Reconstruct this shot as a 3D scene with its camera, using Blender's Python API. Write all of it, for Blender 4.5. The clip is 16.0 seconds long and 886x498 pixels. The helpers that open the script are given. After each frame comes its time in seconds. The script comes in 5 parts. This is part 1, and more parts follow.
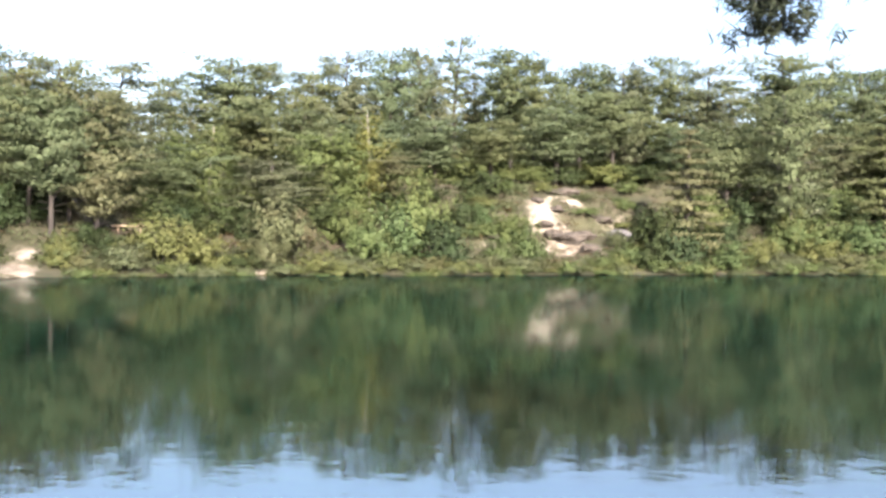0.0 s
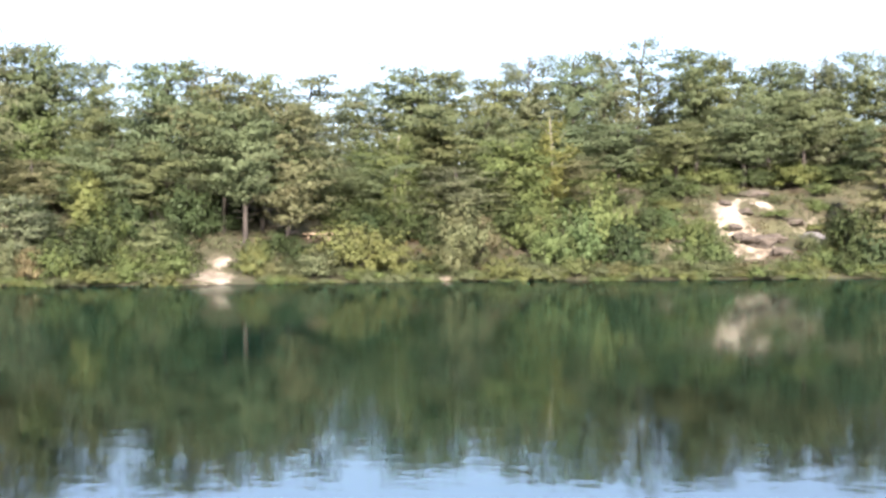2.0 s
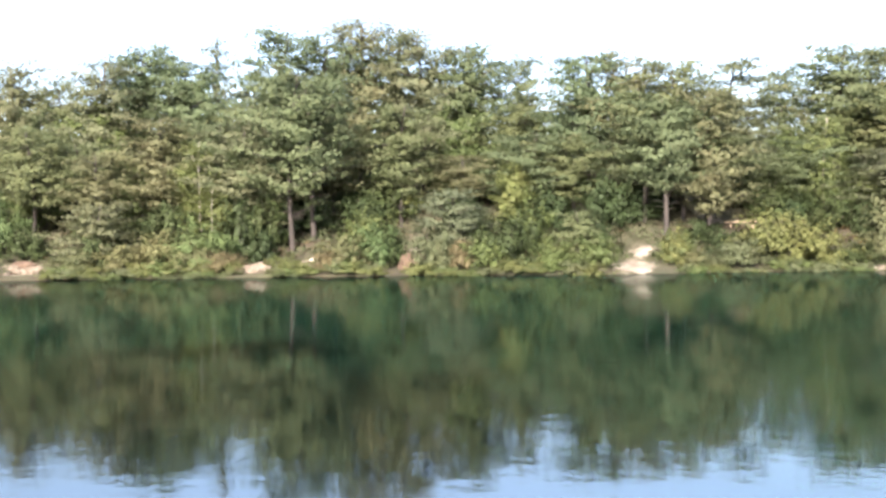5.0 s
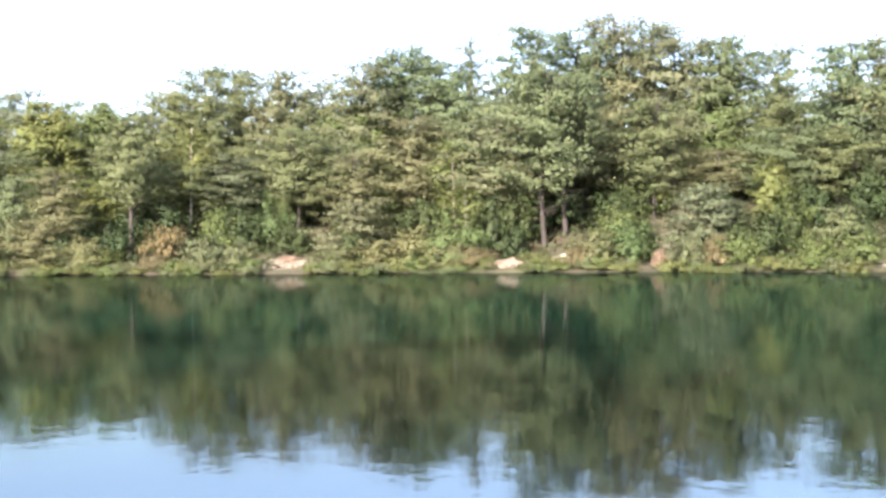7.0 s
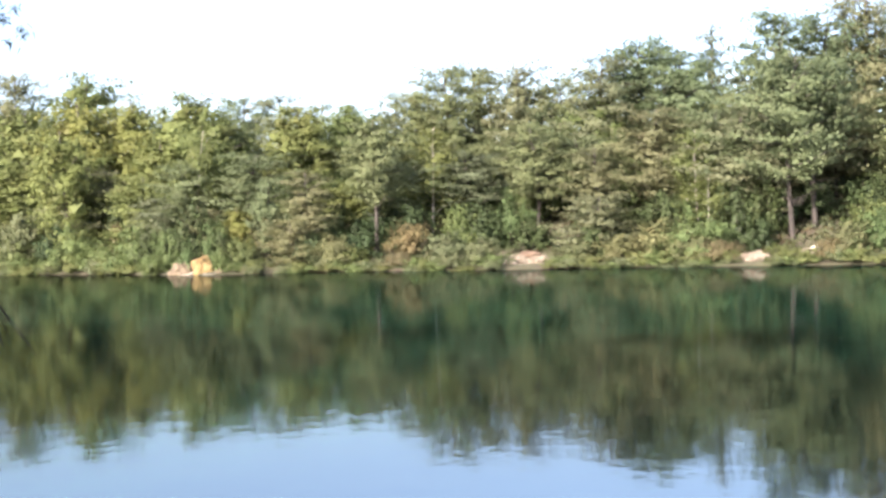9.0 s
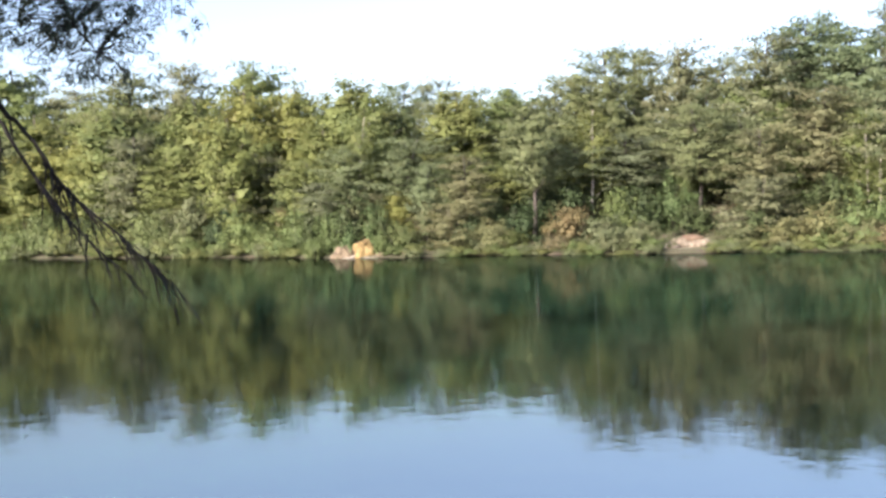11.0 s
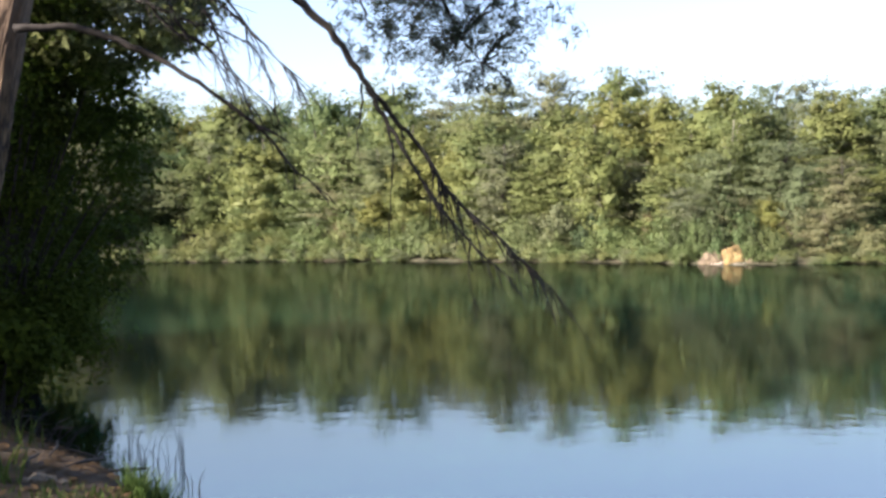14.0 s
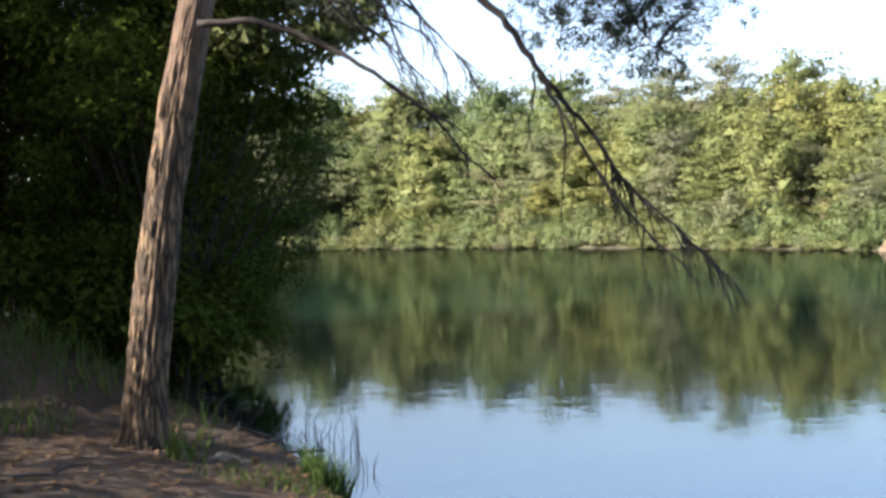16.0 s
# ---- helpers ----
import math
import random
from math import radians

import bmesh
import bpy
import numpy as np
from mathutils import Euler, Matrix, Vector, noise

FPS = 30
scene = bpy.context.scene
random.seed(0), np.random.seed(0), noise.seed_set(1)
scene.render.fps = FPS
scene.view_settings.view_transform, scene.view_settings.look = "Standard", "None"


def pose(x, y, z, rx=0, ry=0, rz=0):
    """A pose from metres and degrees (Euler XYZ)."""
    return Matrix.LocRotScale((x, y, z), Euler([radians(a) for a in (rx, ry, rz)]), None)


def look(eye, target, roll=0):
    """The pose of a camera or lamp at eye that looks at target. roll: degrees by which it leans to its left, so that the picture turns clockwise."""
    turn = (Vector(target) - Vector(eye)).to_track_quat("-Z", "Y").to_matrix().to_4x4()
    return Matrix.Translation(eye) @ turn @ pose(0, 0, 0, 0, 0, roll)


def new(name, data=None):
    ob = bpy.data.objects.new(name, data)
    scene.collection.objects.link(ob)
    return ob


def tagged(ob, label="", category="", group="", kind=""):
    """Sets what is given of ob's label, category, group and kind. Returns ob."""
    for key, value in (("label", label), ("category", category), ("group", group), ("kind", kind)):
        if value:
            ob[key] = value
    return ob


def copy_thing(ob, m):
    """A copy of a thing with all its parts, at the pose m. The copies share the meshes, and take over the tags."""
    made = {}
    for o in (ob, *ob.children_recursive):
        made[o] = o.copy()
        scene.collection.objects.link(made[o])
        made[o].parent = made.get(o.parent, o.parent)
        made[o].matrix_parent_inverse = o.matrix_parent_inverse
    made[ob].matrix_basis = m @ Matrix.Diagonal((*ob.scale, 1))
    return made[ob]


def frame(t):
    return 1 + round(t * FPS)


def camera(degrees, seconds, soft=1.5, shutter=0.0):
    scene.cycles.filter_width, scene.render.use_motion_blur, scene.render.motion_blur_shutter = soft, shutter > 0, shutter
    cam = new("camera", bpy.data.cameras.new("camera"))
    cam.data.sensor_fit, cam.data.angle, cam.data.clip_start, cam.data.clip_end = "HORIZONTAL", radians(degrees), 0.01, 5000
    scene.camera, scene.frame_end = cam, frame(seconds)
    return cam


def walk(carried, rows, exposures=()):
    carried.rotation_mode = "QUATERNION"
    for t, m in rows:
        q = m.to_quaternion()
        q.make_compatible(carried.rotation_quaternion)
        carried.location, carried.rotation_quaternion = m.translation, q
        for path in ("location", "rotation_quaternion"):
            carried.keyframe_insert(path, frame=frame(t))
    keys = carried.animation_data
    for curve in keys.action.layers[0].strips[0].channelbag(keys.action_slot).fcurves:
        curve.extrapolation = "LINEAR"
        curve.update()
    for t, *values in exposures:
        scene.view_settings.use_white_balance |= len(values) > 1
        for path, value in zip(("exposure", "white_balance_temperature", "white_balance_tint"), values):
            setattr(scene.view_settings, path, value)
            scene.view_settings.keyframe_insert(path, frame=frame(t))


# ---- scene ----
cam = camera(40.07, 16.0, soft=3.0)

EYE_H = 2.0      # eye above the water
ARM = 0.25       # the camera swings on an arm's length as it is panned
# seconds, heading to the left, tilt up, lean
TURNS_A = [
    (0.0, -0.00, -0.58, -0.54),
    (0.5, 2.56, -0.25, -0.32),
    (1.0, 4.39, -0.51, -0.68),
    (1.5, 6.64, -0.46, -0.09),
    (2.0, 8.61, -0.36, 0.04),
    (2.5, 12.07, -0.98, 0.23),
    (3.0, 17.09, -0.12, -0.50),
    (3.5, 19.82, -0.37, -0.36),
    (6.0, 34.26, -0.61, 1.00),
    (6.5, 37.02, -0.62, 0.92),
    (7.0, 39.98, -0.79, 0.72),
    (7.5, 43.36, -1.31, 1.01),
    (8.0, 45.72, -0.44, 2.09),
    (8.5, 48.59, -0.63, 1.74),
    (9.0, 51.22, -0.80, 1.60),
    (9.2, 52.33, -0.89, 1.76),
]
TURNS_B = [
    (11.3, 59.90, -1.31, 2.01),
    (11.5, 60.94, -1.23, 2.22),
    (12.0, 64.50, -0.84, 1.02),
    (12.5, 67.13, -0.75, 0.56),
    (13.0, 70.47, -0.56, 1.18),
    (13.5, 73.35, -0.43, 1.26),
    (14.0, 75.77, -0.64, 1.46),
    (14.5, 77.88, -0.46, 1.02),
    (15.0, 79.90, -0.55, 1.08),
    (15.5, 81.68, -0.97, 1.48),
    (16.0, 83.64, -1.03, 1.66),
]
PATH = []
for t, yaw, tilt, lean in TURNS_A + TURNS_B:
    a = radians(yaw)
    PATH.append((t, pose(-ARM * math.sin(a), ARM * math.cos(a), EYE_H, 90 + tilt, lean, yaw)))
walk(cam, PATH, exposures=[(0.0, 1.93, 6900, 21), (4.0, 1.98, 6900, 21), (6.5, 2.18, 6900, 21), (8.0, 2.26, 6900, 21), (9.0, 2.10, 6900, 21), (12.0, 1.84, 6900, 21), (14.3, 1.90, 6900, 21), (16.0, 2.14, 6900, 21)])

# ---- light ----
SUN_AZ, SUN_EL = 195.0, 32.0
world = bpy.data.worlds.new("world")
scene.world = world
world.use_nodes = True
wn = world.node_tree.nodes
sky = wn.new("ShaderNodeTexSky")
sky.sky_type = "NISHITA"
sky.sun_disc = False
sky.sun_elevation = radians(SUN_EL)
sky.sun_rotation = radians(360 - SUN_AZ)
sky.dust_density = 2.2
sky.ozone_density = 3.0
wn["Background"].inputs["Strength"].default_value = 0.112
world.node_tree.links.new(sky.outputs[0], wn["Background"].inputs["Color"])
sun_data = bpy.data.lights.new("sun", "SUN")
sun_data.energy, sun_data.angle, sun_data.color = 4.8, radians(0.6), (1.0, 0.95, 0.86)
sun = new("sun", sun_data)
sa, se = radians(SUN_AZ), radians(SUN_EL)
sun.matrix_world = look((-60 * math.sin(sa) * math.cos(se), 60 * math.cos(sa) * math.cos(se), 60 * math.sin(se)), (0, 0, 0))


# ---- materials ----
def material(name):
    m = bpy.data.materials.new(name)
    m.use_nodes = True
    nt = m.node_tree
    return m, nt, nt.nodes["Principled BSDF"], nt.nodes["Material Output"]


def ramp(nt, source, stops):
    r = nt.nodes.new("ShaderNodeValToRGB")
    while len(r.color_ramp.elements) < len(stops):
        r.color_ramp.elements.new(0.5)
    for e, (p, c) in zip(r.color_ramp.elements, stops):
        e.position, e.color = p, (*c, 1)
    nt.links.new(source, r.inputs[0])
    return r.outputs[0]


def noise_tex(nt, scale, detail=4.0, rough=0.6, coord="Object", stretch=(1, 1, 1)):
    tc = nt.nodes.new("ShaderNodeTexCoord")
    mp = nt.nodes.new("ShaderNodeMapping")
    mp.inputs["Scale"].default_value = stretch
    n = nt.nodes.new("ShaderNodeTexNoise")
    n.inputs["Scale"].default_value, n.inputs["Detail"].default_value, n.inputs["Roughness"].default_value = scale, detail, rough
    nt.links.new(tc.outputs[coord], mp.inputs["Vector"])
    nt.links.new(mp.outputs[0], n.inputs["Vector"])
    return n.outputs["Fac"]


def mix(nt, fac, a, b, mode="MIX"):
    m = nt.nodes.new("ShaderNodeMix")
    m.data_type, m.blend_type = "RGBA", mode
    for value, sock in ((fac, m.inputs[0]), (a, m.inputs[6]), (b, m.inputs[7])):
        if isinstance(value, (int, float)):
            sock.default_value = value
        elif isinstance(value, tuple):
            sock.default_value = (*value, 1)
        else:
            nt.links.new(value, sock)
    return m.outputs[2]


def bump(nt, bsdf, height, strength, distance):
    b = nt.nodes.new("ShaderNodeBump")
    b.inputs["Strength"].default_value, b.inputs["Distance"].default_value = strength, distance
    nt.links.new(height, b.inputs["Height"])
    nt.links.new(b.outputs[0], bsdf.inputs["Normal"])


def foliage(name, dark, mid, light, through_share=0.45, rough=0.55, shine=0.15):
    m, nt, bsdf, out = material(name)
    geo = nt.nodes.new("ShaderNodeNewGeometry")
    info = nt.nodes.new("ShaderNodeObjectInfo")
    base = ramp(nt, geo.outputs["Random Per Island"], [(0.0, tuple(0.35 * a + 0.65 * b for a, b in zip(dark, mid))), (0.5, mid), (1.0, tuple(0.35 * a + 0.65 * b for a, b in zip(light, mid)))])
    patch = ramp(nt, noise_tex(nt, 0.7, 3.0), [(0.30, (0.92, 0.82, 0.80)), (0.5, (0.99, 1.0, 0.98)), (0.72, (1.16, 1.14, 1.06))])
    tone = ramp(nt, info.outputs["Random"], [(0.0, (0.88, 0.98, 0.96)), (0.35, (0.96, 1.0, 0.94)), (0.7, (1.05, 1.02, 0.9)), (1.0, (1.10, 1.04, 0.88))])
    col = mix(nt, 1.0, mix(nt, 1.0, base, patch, "MULTIPLY"), tone, "MULTIPLY")
    nt.links.new(col, bsdf.inputs["Base Color"])
    bsdf.inputs["Roughness"].default_value = rough
    bsdf.inputs["Specular IOR Level"].default_value = shine
    tr = nt.nodes.new("ShaderNodeBsdfTranslucent")
    nt.links.new(col, tr.inputs["Color"])
    ms = nt.nodes.new("ShaderNodeMixShader")
    ms.inputs[0].default_value = through_share
    nt.links.new(bsdf.outputs[0], ms.inputs[1])
    nt.links.new(tr.outputs[0], ms.inputs[2])
    nt.links.new(ms.outputs[0], out.inputs["Surface"])
    return m


NEEDLES = foliage("pine_needles", (0.094, 0.118, 0.064), (0.126, 0.156, 0.086), (0.164, 0.192, 0.112), 0.42)
NEEDLES_DULL = foliage("old_pine_needles", (0.106, 0.116, 0.068), (0.146, 0.160, 0.098), (0.188, 0.198, 0.126), 0.42)
BIRCH_LEAVES = foliage("birch_leaves", (0.100, 0.124, 0.052), (0.140, 0.170, 0.070), (0.182, 0.208, 0.090), 0.42)
YELLOW_LEAVES = foliage("yellowing_leaves", (0.110, 0.126, 0.046), (0.152, 0.172, 0.064), (0.192, 0.206, 0.082), 0.42)
OAK_LEAVES = foliage("oak_leaves", (0.082, 0.108, 0.044), (0.118, 0.150, 0.062), (0.160, 0.192, 0.082), 0.42)
BUSH_LEAVES = foliage("bush_leaves", (0.062, 0.092, 0.042), (0.094, 0.132, 0.056), (0.132, 0.170, 0.074), 0.35)
SCRUB_LEAVES = foliage("scrub_leaves", (0.080, 0.094, 0.050), (0.114, 0.126, 0.068), (0.154, 0.162, 0.090), 0.35)
# leaf colour kept dark to paint in the shade of hollows and gaps
SHADE_DARK_LEAVES = foliage("shade_dark_leaves", (0.026, 0.040, 0.018), (0.038, 0.056, 0.025), (0.054, 0.076, 0.034), 0.2)
PALE_BUSH_LEAVES = foliage("pale_bush_leaves", (0.088, 0.108, 0.046), (0.122, 0.144, 0.062), (0.156, 0.176, 0.080), 0.38)
HEATHER_LEAVES = foliage("brown_heather", (0.092, 0.080, 0.046), (0.132, 0.116, 0.068), (0.170, 0.150, 0.090), 0.3)
LAUREL_LEAVES = foliage("laurel_leaves", (0.022, 0.038, 0.008), (0.042, 0.066, 0.012), (0.076, 0.108, 0.020), 0.38, 0.65, 0.03)
# pine needles again, their colour lowered to give the near boughs' backlit shade
SHADED_NEEDLES = foliage("shade_dark_needles", (0.026, 0.036, 0.026), (0.040, 0.054, 0.038), (0.060, 0.074, 0.052), 0.3)
GRASS_BLADES = foliage("grass_blades", (0.040, 0.070, 0.018), (0.060, 0.098, 0.025), (0.095, 0.120, 0.040), 0.35)


def bark(name, stops, scale, strength, distance, stretch):
    m, nt, bsdf, out = material(name)
    ridges = noise_tex(nt, scale, 5.0, 0.65, "Object", stretch)
    stains = ramp(nt, noise_tex(nt, 1.3, 3.0), [(0.35, (0.75, 0.75, 0.78)), (0.7, (1.15, 1.1, 1.0))])
    nt.links.new(mix(nt, 1.0, ramp(nt, ridges, stops), stains, "MULTIPLY"), bsdf.inputs["Base Color"])
    bsdf.inputs["Roughness"].default_value = 0.85
    bump(nt, bsdf, ridges, strength, distance)
    return m


PINE_BARK, nt, bsdf, out = material("furrowed_pine_bark")
tc = nt.nodes.new("ShaderNodeTexCoord")
mp = nt.nodes.new("ShaderNodeMapping")
mp.inputs["Scale"].default_value = (1, 1, 0.17)
warp = nt.nodes.new("ShaderNodeTexNoise")
warp.inputs["Scale"].default_value, warp.inputs["Detail"].default_value = 7.0, 4.0
off = nt.nodes.new("ShaderNodeVectorMath")
off.operation = "MULTIPLY_ADD"
off.inputs[1].default_value = (0.15, 0.15, 0.16)
vor = nt.nodes.new("ShaderNodeTexVoronoi")
vor.feature = "DISTANCE_TO_EDGE"
vor.inputs["Scale"].default_value = 19.0
nt.links.new(tc.outputs["Object"], mp.inputs["Vector"])
nt.links.new(mp.outputs[0], warp.inputs["Vector"])
nt.links.new(warp.outputs["Color"], off.inputs[0])
nt.links.new(mp.outputs[0], off.inputs[2])
nt.links.new(off.outputs[0], vor.inputs["Vector"])
plates = ramp(nt, vor.outputs["Distance"], [(0.0, (0.014, 0.010, 0.006)), (0.07, (0.038, 0.028, 0.017)), (0.16, (0.110, 0.076, 0.045)), (0.32, (0.160, 0.118, 0.070)), (0.6, (0.205, 0.158, 0.095))])
scales = ramp(nt, noise_tex(nt, 26.0, 5.0, 0.7, "Object", (1, 1, 0.35)), [(0.3, (0.55, 0.52, 0.50)), (0.7, (1.2, 1.15, 1.05))])
sep = nt.nodes.new("ShaderNodeSeparateXYZ")    # thick plates below, thin flaking bark higher up
nt.links.new(tc.outputs["Object"], sep.inputs[0])
span = nt.nodes.new("ShaderNodeMapRange")
span.inputs["From Min"].default_value, span.inputs["From Max"].default_value = 2.6, 3.8
nt.links.new(sep.outputs["Z"], span.inputs["Value"])
flaky = ramp(nt, noise_tex(nt, 9.0, 5.0, 0.7, "Object", (1, 1, 0.3)), [(0.3, (0.078, 0.052, 0.036)), (0.7, (0.140, 0.100, 0.072))])
surface = mix(nt, span.outputs[0], plates, flaky)
nt.links.new(mix(nt, 1.0, surface, scales, "MULTIPLY"), bsdf.inputs["Base Color"])
bsdf.inputs["Roughness"].default_value = 0.9
bump(nt, bsdf, surface, 1.0, 0.05)
FAR_BARK = bark("far_pine_bark", [(0.3, (0.022, 0.019, 0.016)), (0.7, (0.062, 0.053, 0.045))], 3.0, 0.3, 0.03, (1, 1, 0.3))
BIRCH_BARK = bark("birch_bark", [(0.38, (0.06, 0.055, 0.05)), (0.46, (0.32, 0.31, 0.28)), (0.8, (0.50, 0.48, 0.45))], 3.0, 0.2, 0.01, (0.6, 0.6, 2.5))
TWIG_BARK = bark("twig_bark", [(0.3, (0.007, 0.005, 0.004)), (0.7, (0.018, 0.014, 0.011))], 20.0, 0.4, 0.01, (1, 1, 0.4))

# water: clear surface over milky green clay water
WATER, nt, bsdf, out = material("pool_water")
murk = ramp(nt, noise_tex(nt, 0.035, 3.0), [(0.3, (0.0055, 0.021, 0.0125)), (0.7, (0.008, 0.028, 0.017))])
where = nt.nodes.new("ShaderNodeTexCoord")
apart = nt.nodes.new("ShaderNodeSeparateXYZ")
arm = nt.nodes.new("ShaderNodeMapRange")    # the murk turns olive towards the western arm
arm.inputs["From Min"].default_value, arm.inputs["From Max"].default_value = -22.0, -62.0
nt.links.new(where.outputs["Object"], apart.inputs[0])
nt.links.new(apart.outputs["X"], arm.inputs["Value"])
nt.links.new(mix(nt, arm.outputs[0], murk, (0.0085, 0.0135, 0.0050)), bsdf.inputs["Base Color"])
bsdf.inputs["Roughness"].default_value = 0.066
bsdf.inputs["Specular IOR Level"].default_value = 0.0
bsdf.inputs["IOR"].default_value = 1.333
bsdf.subsurface_method = "BURLEY"    # sunlight spreads through the cloudy water
bsdf.inputs["Subsurface Weight"].default_value = 1.0
bsdf.inputs["Subsurface Radius"].default_value = (0.8, 1.0, 0.95)
bsdf.inputs["Subsurface Scale"].default_value = 2.0
b1 = nt.nodes.new("ShaderNodeBump")
b1.inputs["Strength"].default_value, b1.inputs["Distance"].default_value = 1.0, 0.0022
nt.links.new(noise_tex(nt, 2.6, 3.0, 0.5), b1.inputs["Height"])
b2 = nt.nodes.new("ShaderNodeBump")
b2.inputs["Strength"].default_value, b2.inputs["Distance"].default_value = 1.0, 0.0042
nt.links.new(noise_tex(nt, 0.45, 2.0, 0.5), b2.inputs["Height"])
nt.links.new(b1.outputs[0], b2.inputs["Normal"])
nt.links.new(b2.outputs[0], bsdf.inputs["Normal"])
mirror = nt.nodes.new("ShaderNodeBsdfGlossy")
mirror.inputs["Color"].default_value = (0.61, 0.63, 0.63, 1)
mirror.inputs["Roughness"].default_value = 0.046
fres = nt.nodes.new("ShaderNodeFresnel")
fres.inputs["IOR"].default_value = 1.333
both = nt.nodes.new("ShaderNodeMixShader")
nt.links.new(b2.outputs[0], mirror.inputs["Normal"])
nt.links.new(b2.outputs[0], fres.inputs["Normal"])
sheen = nt.nodes.new("ShaderNodeMath")    # scales the mirror down so the reflected sky comes out dimmer
sheen.operation = "MULTIPLY"
sheen.inputs[1].default_value = 0.58
nt.links.new(fres.outputs[0], sheen.inputs[0])
nt.links.new(sheen.outputs[0], both.inputs[0])
nt.links.new(bsdf.outputs[0], both.inputs[1])
nt.links.new(mirror.outputs[0], both.inputs[2])
nt.links.new(both.outputs[0], out.inputs["Surface"])

# ground: needle litter and earth, pale china-clay sand where the slope is bare
GROUND, nt, bsdf, out = material("bank_ground")
earth = ramp(nt, noise_tex(nt, 1.1, 6.0), [(0.3, (0.030, 0.019, 0.011)), (0.55, (0.070, 0.044, 0.025)), (0.8, (0.135, 0.086, 0.050))])
moss = ramp(nt, noise_tex(nt, 0.5, 4.0), [(0.3, (0.030, 0.034, 0.015)), (0.5, (0.055, 0.052, 0.026)), (0.7, (0.075, 0.076, 0.036))])
trod = nt.nodes.new("ShaderNodeAttribute")
trod.attribute_name = "trodden"
grown = nt.nodes.new("ShaderNodeMath")
grown.operation = "MULTIPLY_ADD"
grown.inputs[1].default_value = -0.22
nt.links.new(trod.outputs["Fac"], grown.inputs[0])
nt.links.new(noise_tex(nt, 0.35, 5.0), grown.inputs[2])
cover = ramp(nt, grown.outputs[0], [(0.34, (0, 0, 0)), (0.50, (1, 1, 1))])
dry = ramp(nt, noise_tex(nt, 1.4, 6.0, 0.7), [(0.3, (0.030, 0.022, 0.014)), (0.5, (0.072, 0.052, 0.034)), (0.75, (0.135, 0.100, 0.068))])
litter = mix(nt, cover, mix(nt, trod.outputs["Fac"], dry, earth), moss)
sand_col = ramp(nt, noise_tex(nt, 0.9, 6.0, 0.7), [(0.32, (0.13, 0.105, 0.078)), (0.5, (0.27, 0.235, 0.18)), (0.72, (0.44, 0.41, 0.335))])
att = nt.nodes.new("ShaderNodeAttribute")
att.attribute_name = "bare"
edge = nt.nodes.new("ShaderNodeMath")
edge.operation = "MULTIPLY_ADD"
edge.inputs[1].default_value = 1.9
nt.links.new(noise_tex(nt, 0.55, 7.0, 0.72), edge.inputs[0])
nt.links.new(att.outputs["Fac"], edge.inputs[2])
bare = ramp(nt, edge.outputs[0], [(1.30 / 2, (0, 0, 0)), (1.50 / 2, (1, 1, 1))])
half = nt.nodes.new("ShaderNodeMath")
half.operation = "MULTIPLY"
half.inputs[1].default_value = 0.5
nt.links.new(edge.outputs[0], half.inputs[0])
nt.links.new(half.outputs[0], bare.node.inputs[0])
nt.links.new(mix(nt, bare, litter, sand_col), bsdf.inputs["Base Color"])
bsdf.inputs["Roughness"].default_value = 0.95
bump(nt, bsdf, noise_tex(nt, 5.0, 8.0, 0.75), 0.8, 0.12)


def plain(name, stops, scale, rough=0.9, strength=0.5, distance=0.02, stretch=(1, 1, 1)):
    m, nt, bsdf, out = material(name)
    n = noise_tex(nt, scale, 6.0, 0.65, "Object", stretch)
    nt.links.new(ramp(nt, n, stops), bsdf.inputs["Base Color"])
    bsdf.inputs["Roughness"].default_value = rough
    bump(nt, bsdf, n, strength, distance)
    return m


OCHRE = plain("ochre_clay", [(0.3, (0.075, 0.048, 0.020)), (0.5, (0.18, 0.125, 0.048)), (0.8, (0.28, 0.21, 0.10))], 1.6, 0.95, 0.8, 0.1)
PALE_CLAY = plain("pale_clay", [(0.3, (0.060, 0.044, 0.030)), (0.5, (0.135, 0.110, 0.080)), (0.8, (0.28, 0.25, 0.195))], 1.6, 0.95, 0.8, 0.1)
GREY_STONE = plain("grey_stone", [(0.3, (0.055, 0.055, 0.057)), (0.7, (0.175, 0.17, 0.165))], 2.5)
LITTER = foliage("leaf_litter", (0.040, 0.024, 0.014), (0.095, 0.058, 0.032), (0.180, 0.120, 0.070), 0.1, 0.8)
WOOD = plain("weathered_wood", [(0.3, (0.22, 0.16, 0.10)), (0.7, (0.40, 0.32, 0.22))], 4.0, 0.8, 0.3, 0.01, (0.3, 3, 3))


# ---- building helpers ----
def part(name, mesh, material_, parent=None, label=""):
    mesh.materials.clear()
    mesh.materials.append(material_)
    ob = new(name, mesh)
    ob.parent = parent
    if label:
        tagged(ob, label)
    return ob


def thing(name, label, category, group="", kind=""):
    return tagged(new(name), label, category, group, kind)


def mesh_of(name, verts, faces, smooth=False):
    me = bpy.data.meshes.new(name)
    me.from_pydata([tuple(v) for v in verts], [], faces)
    if smooth:
        me.polygons.foreach_set("use_smooth", [True] * len(me.polygons))
    me.update()
    return me


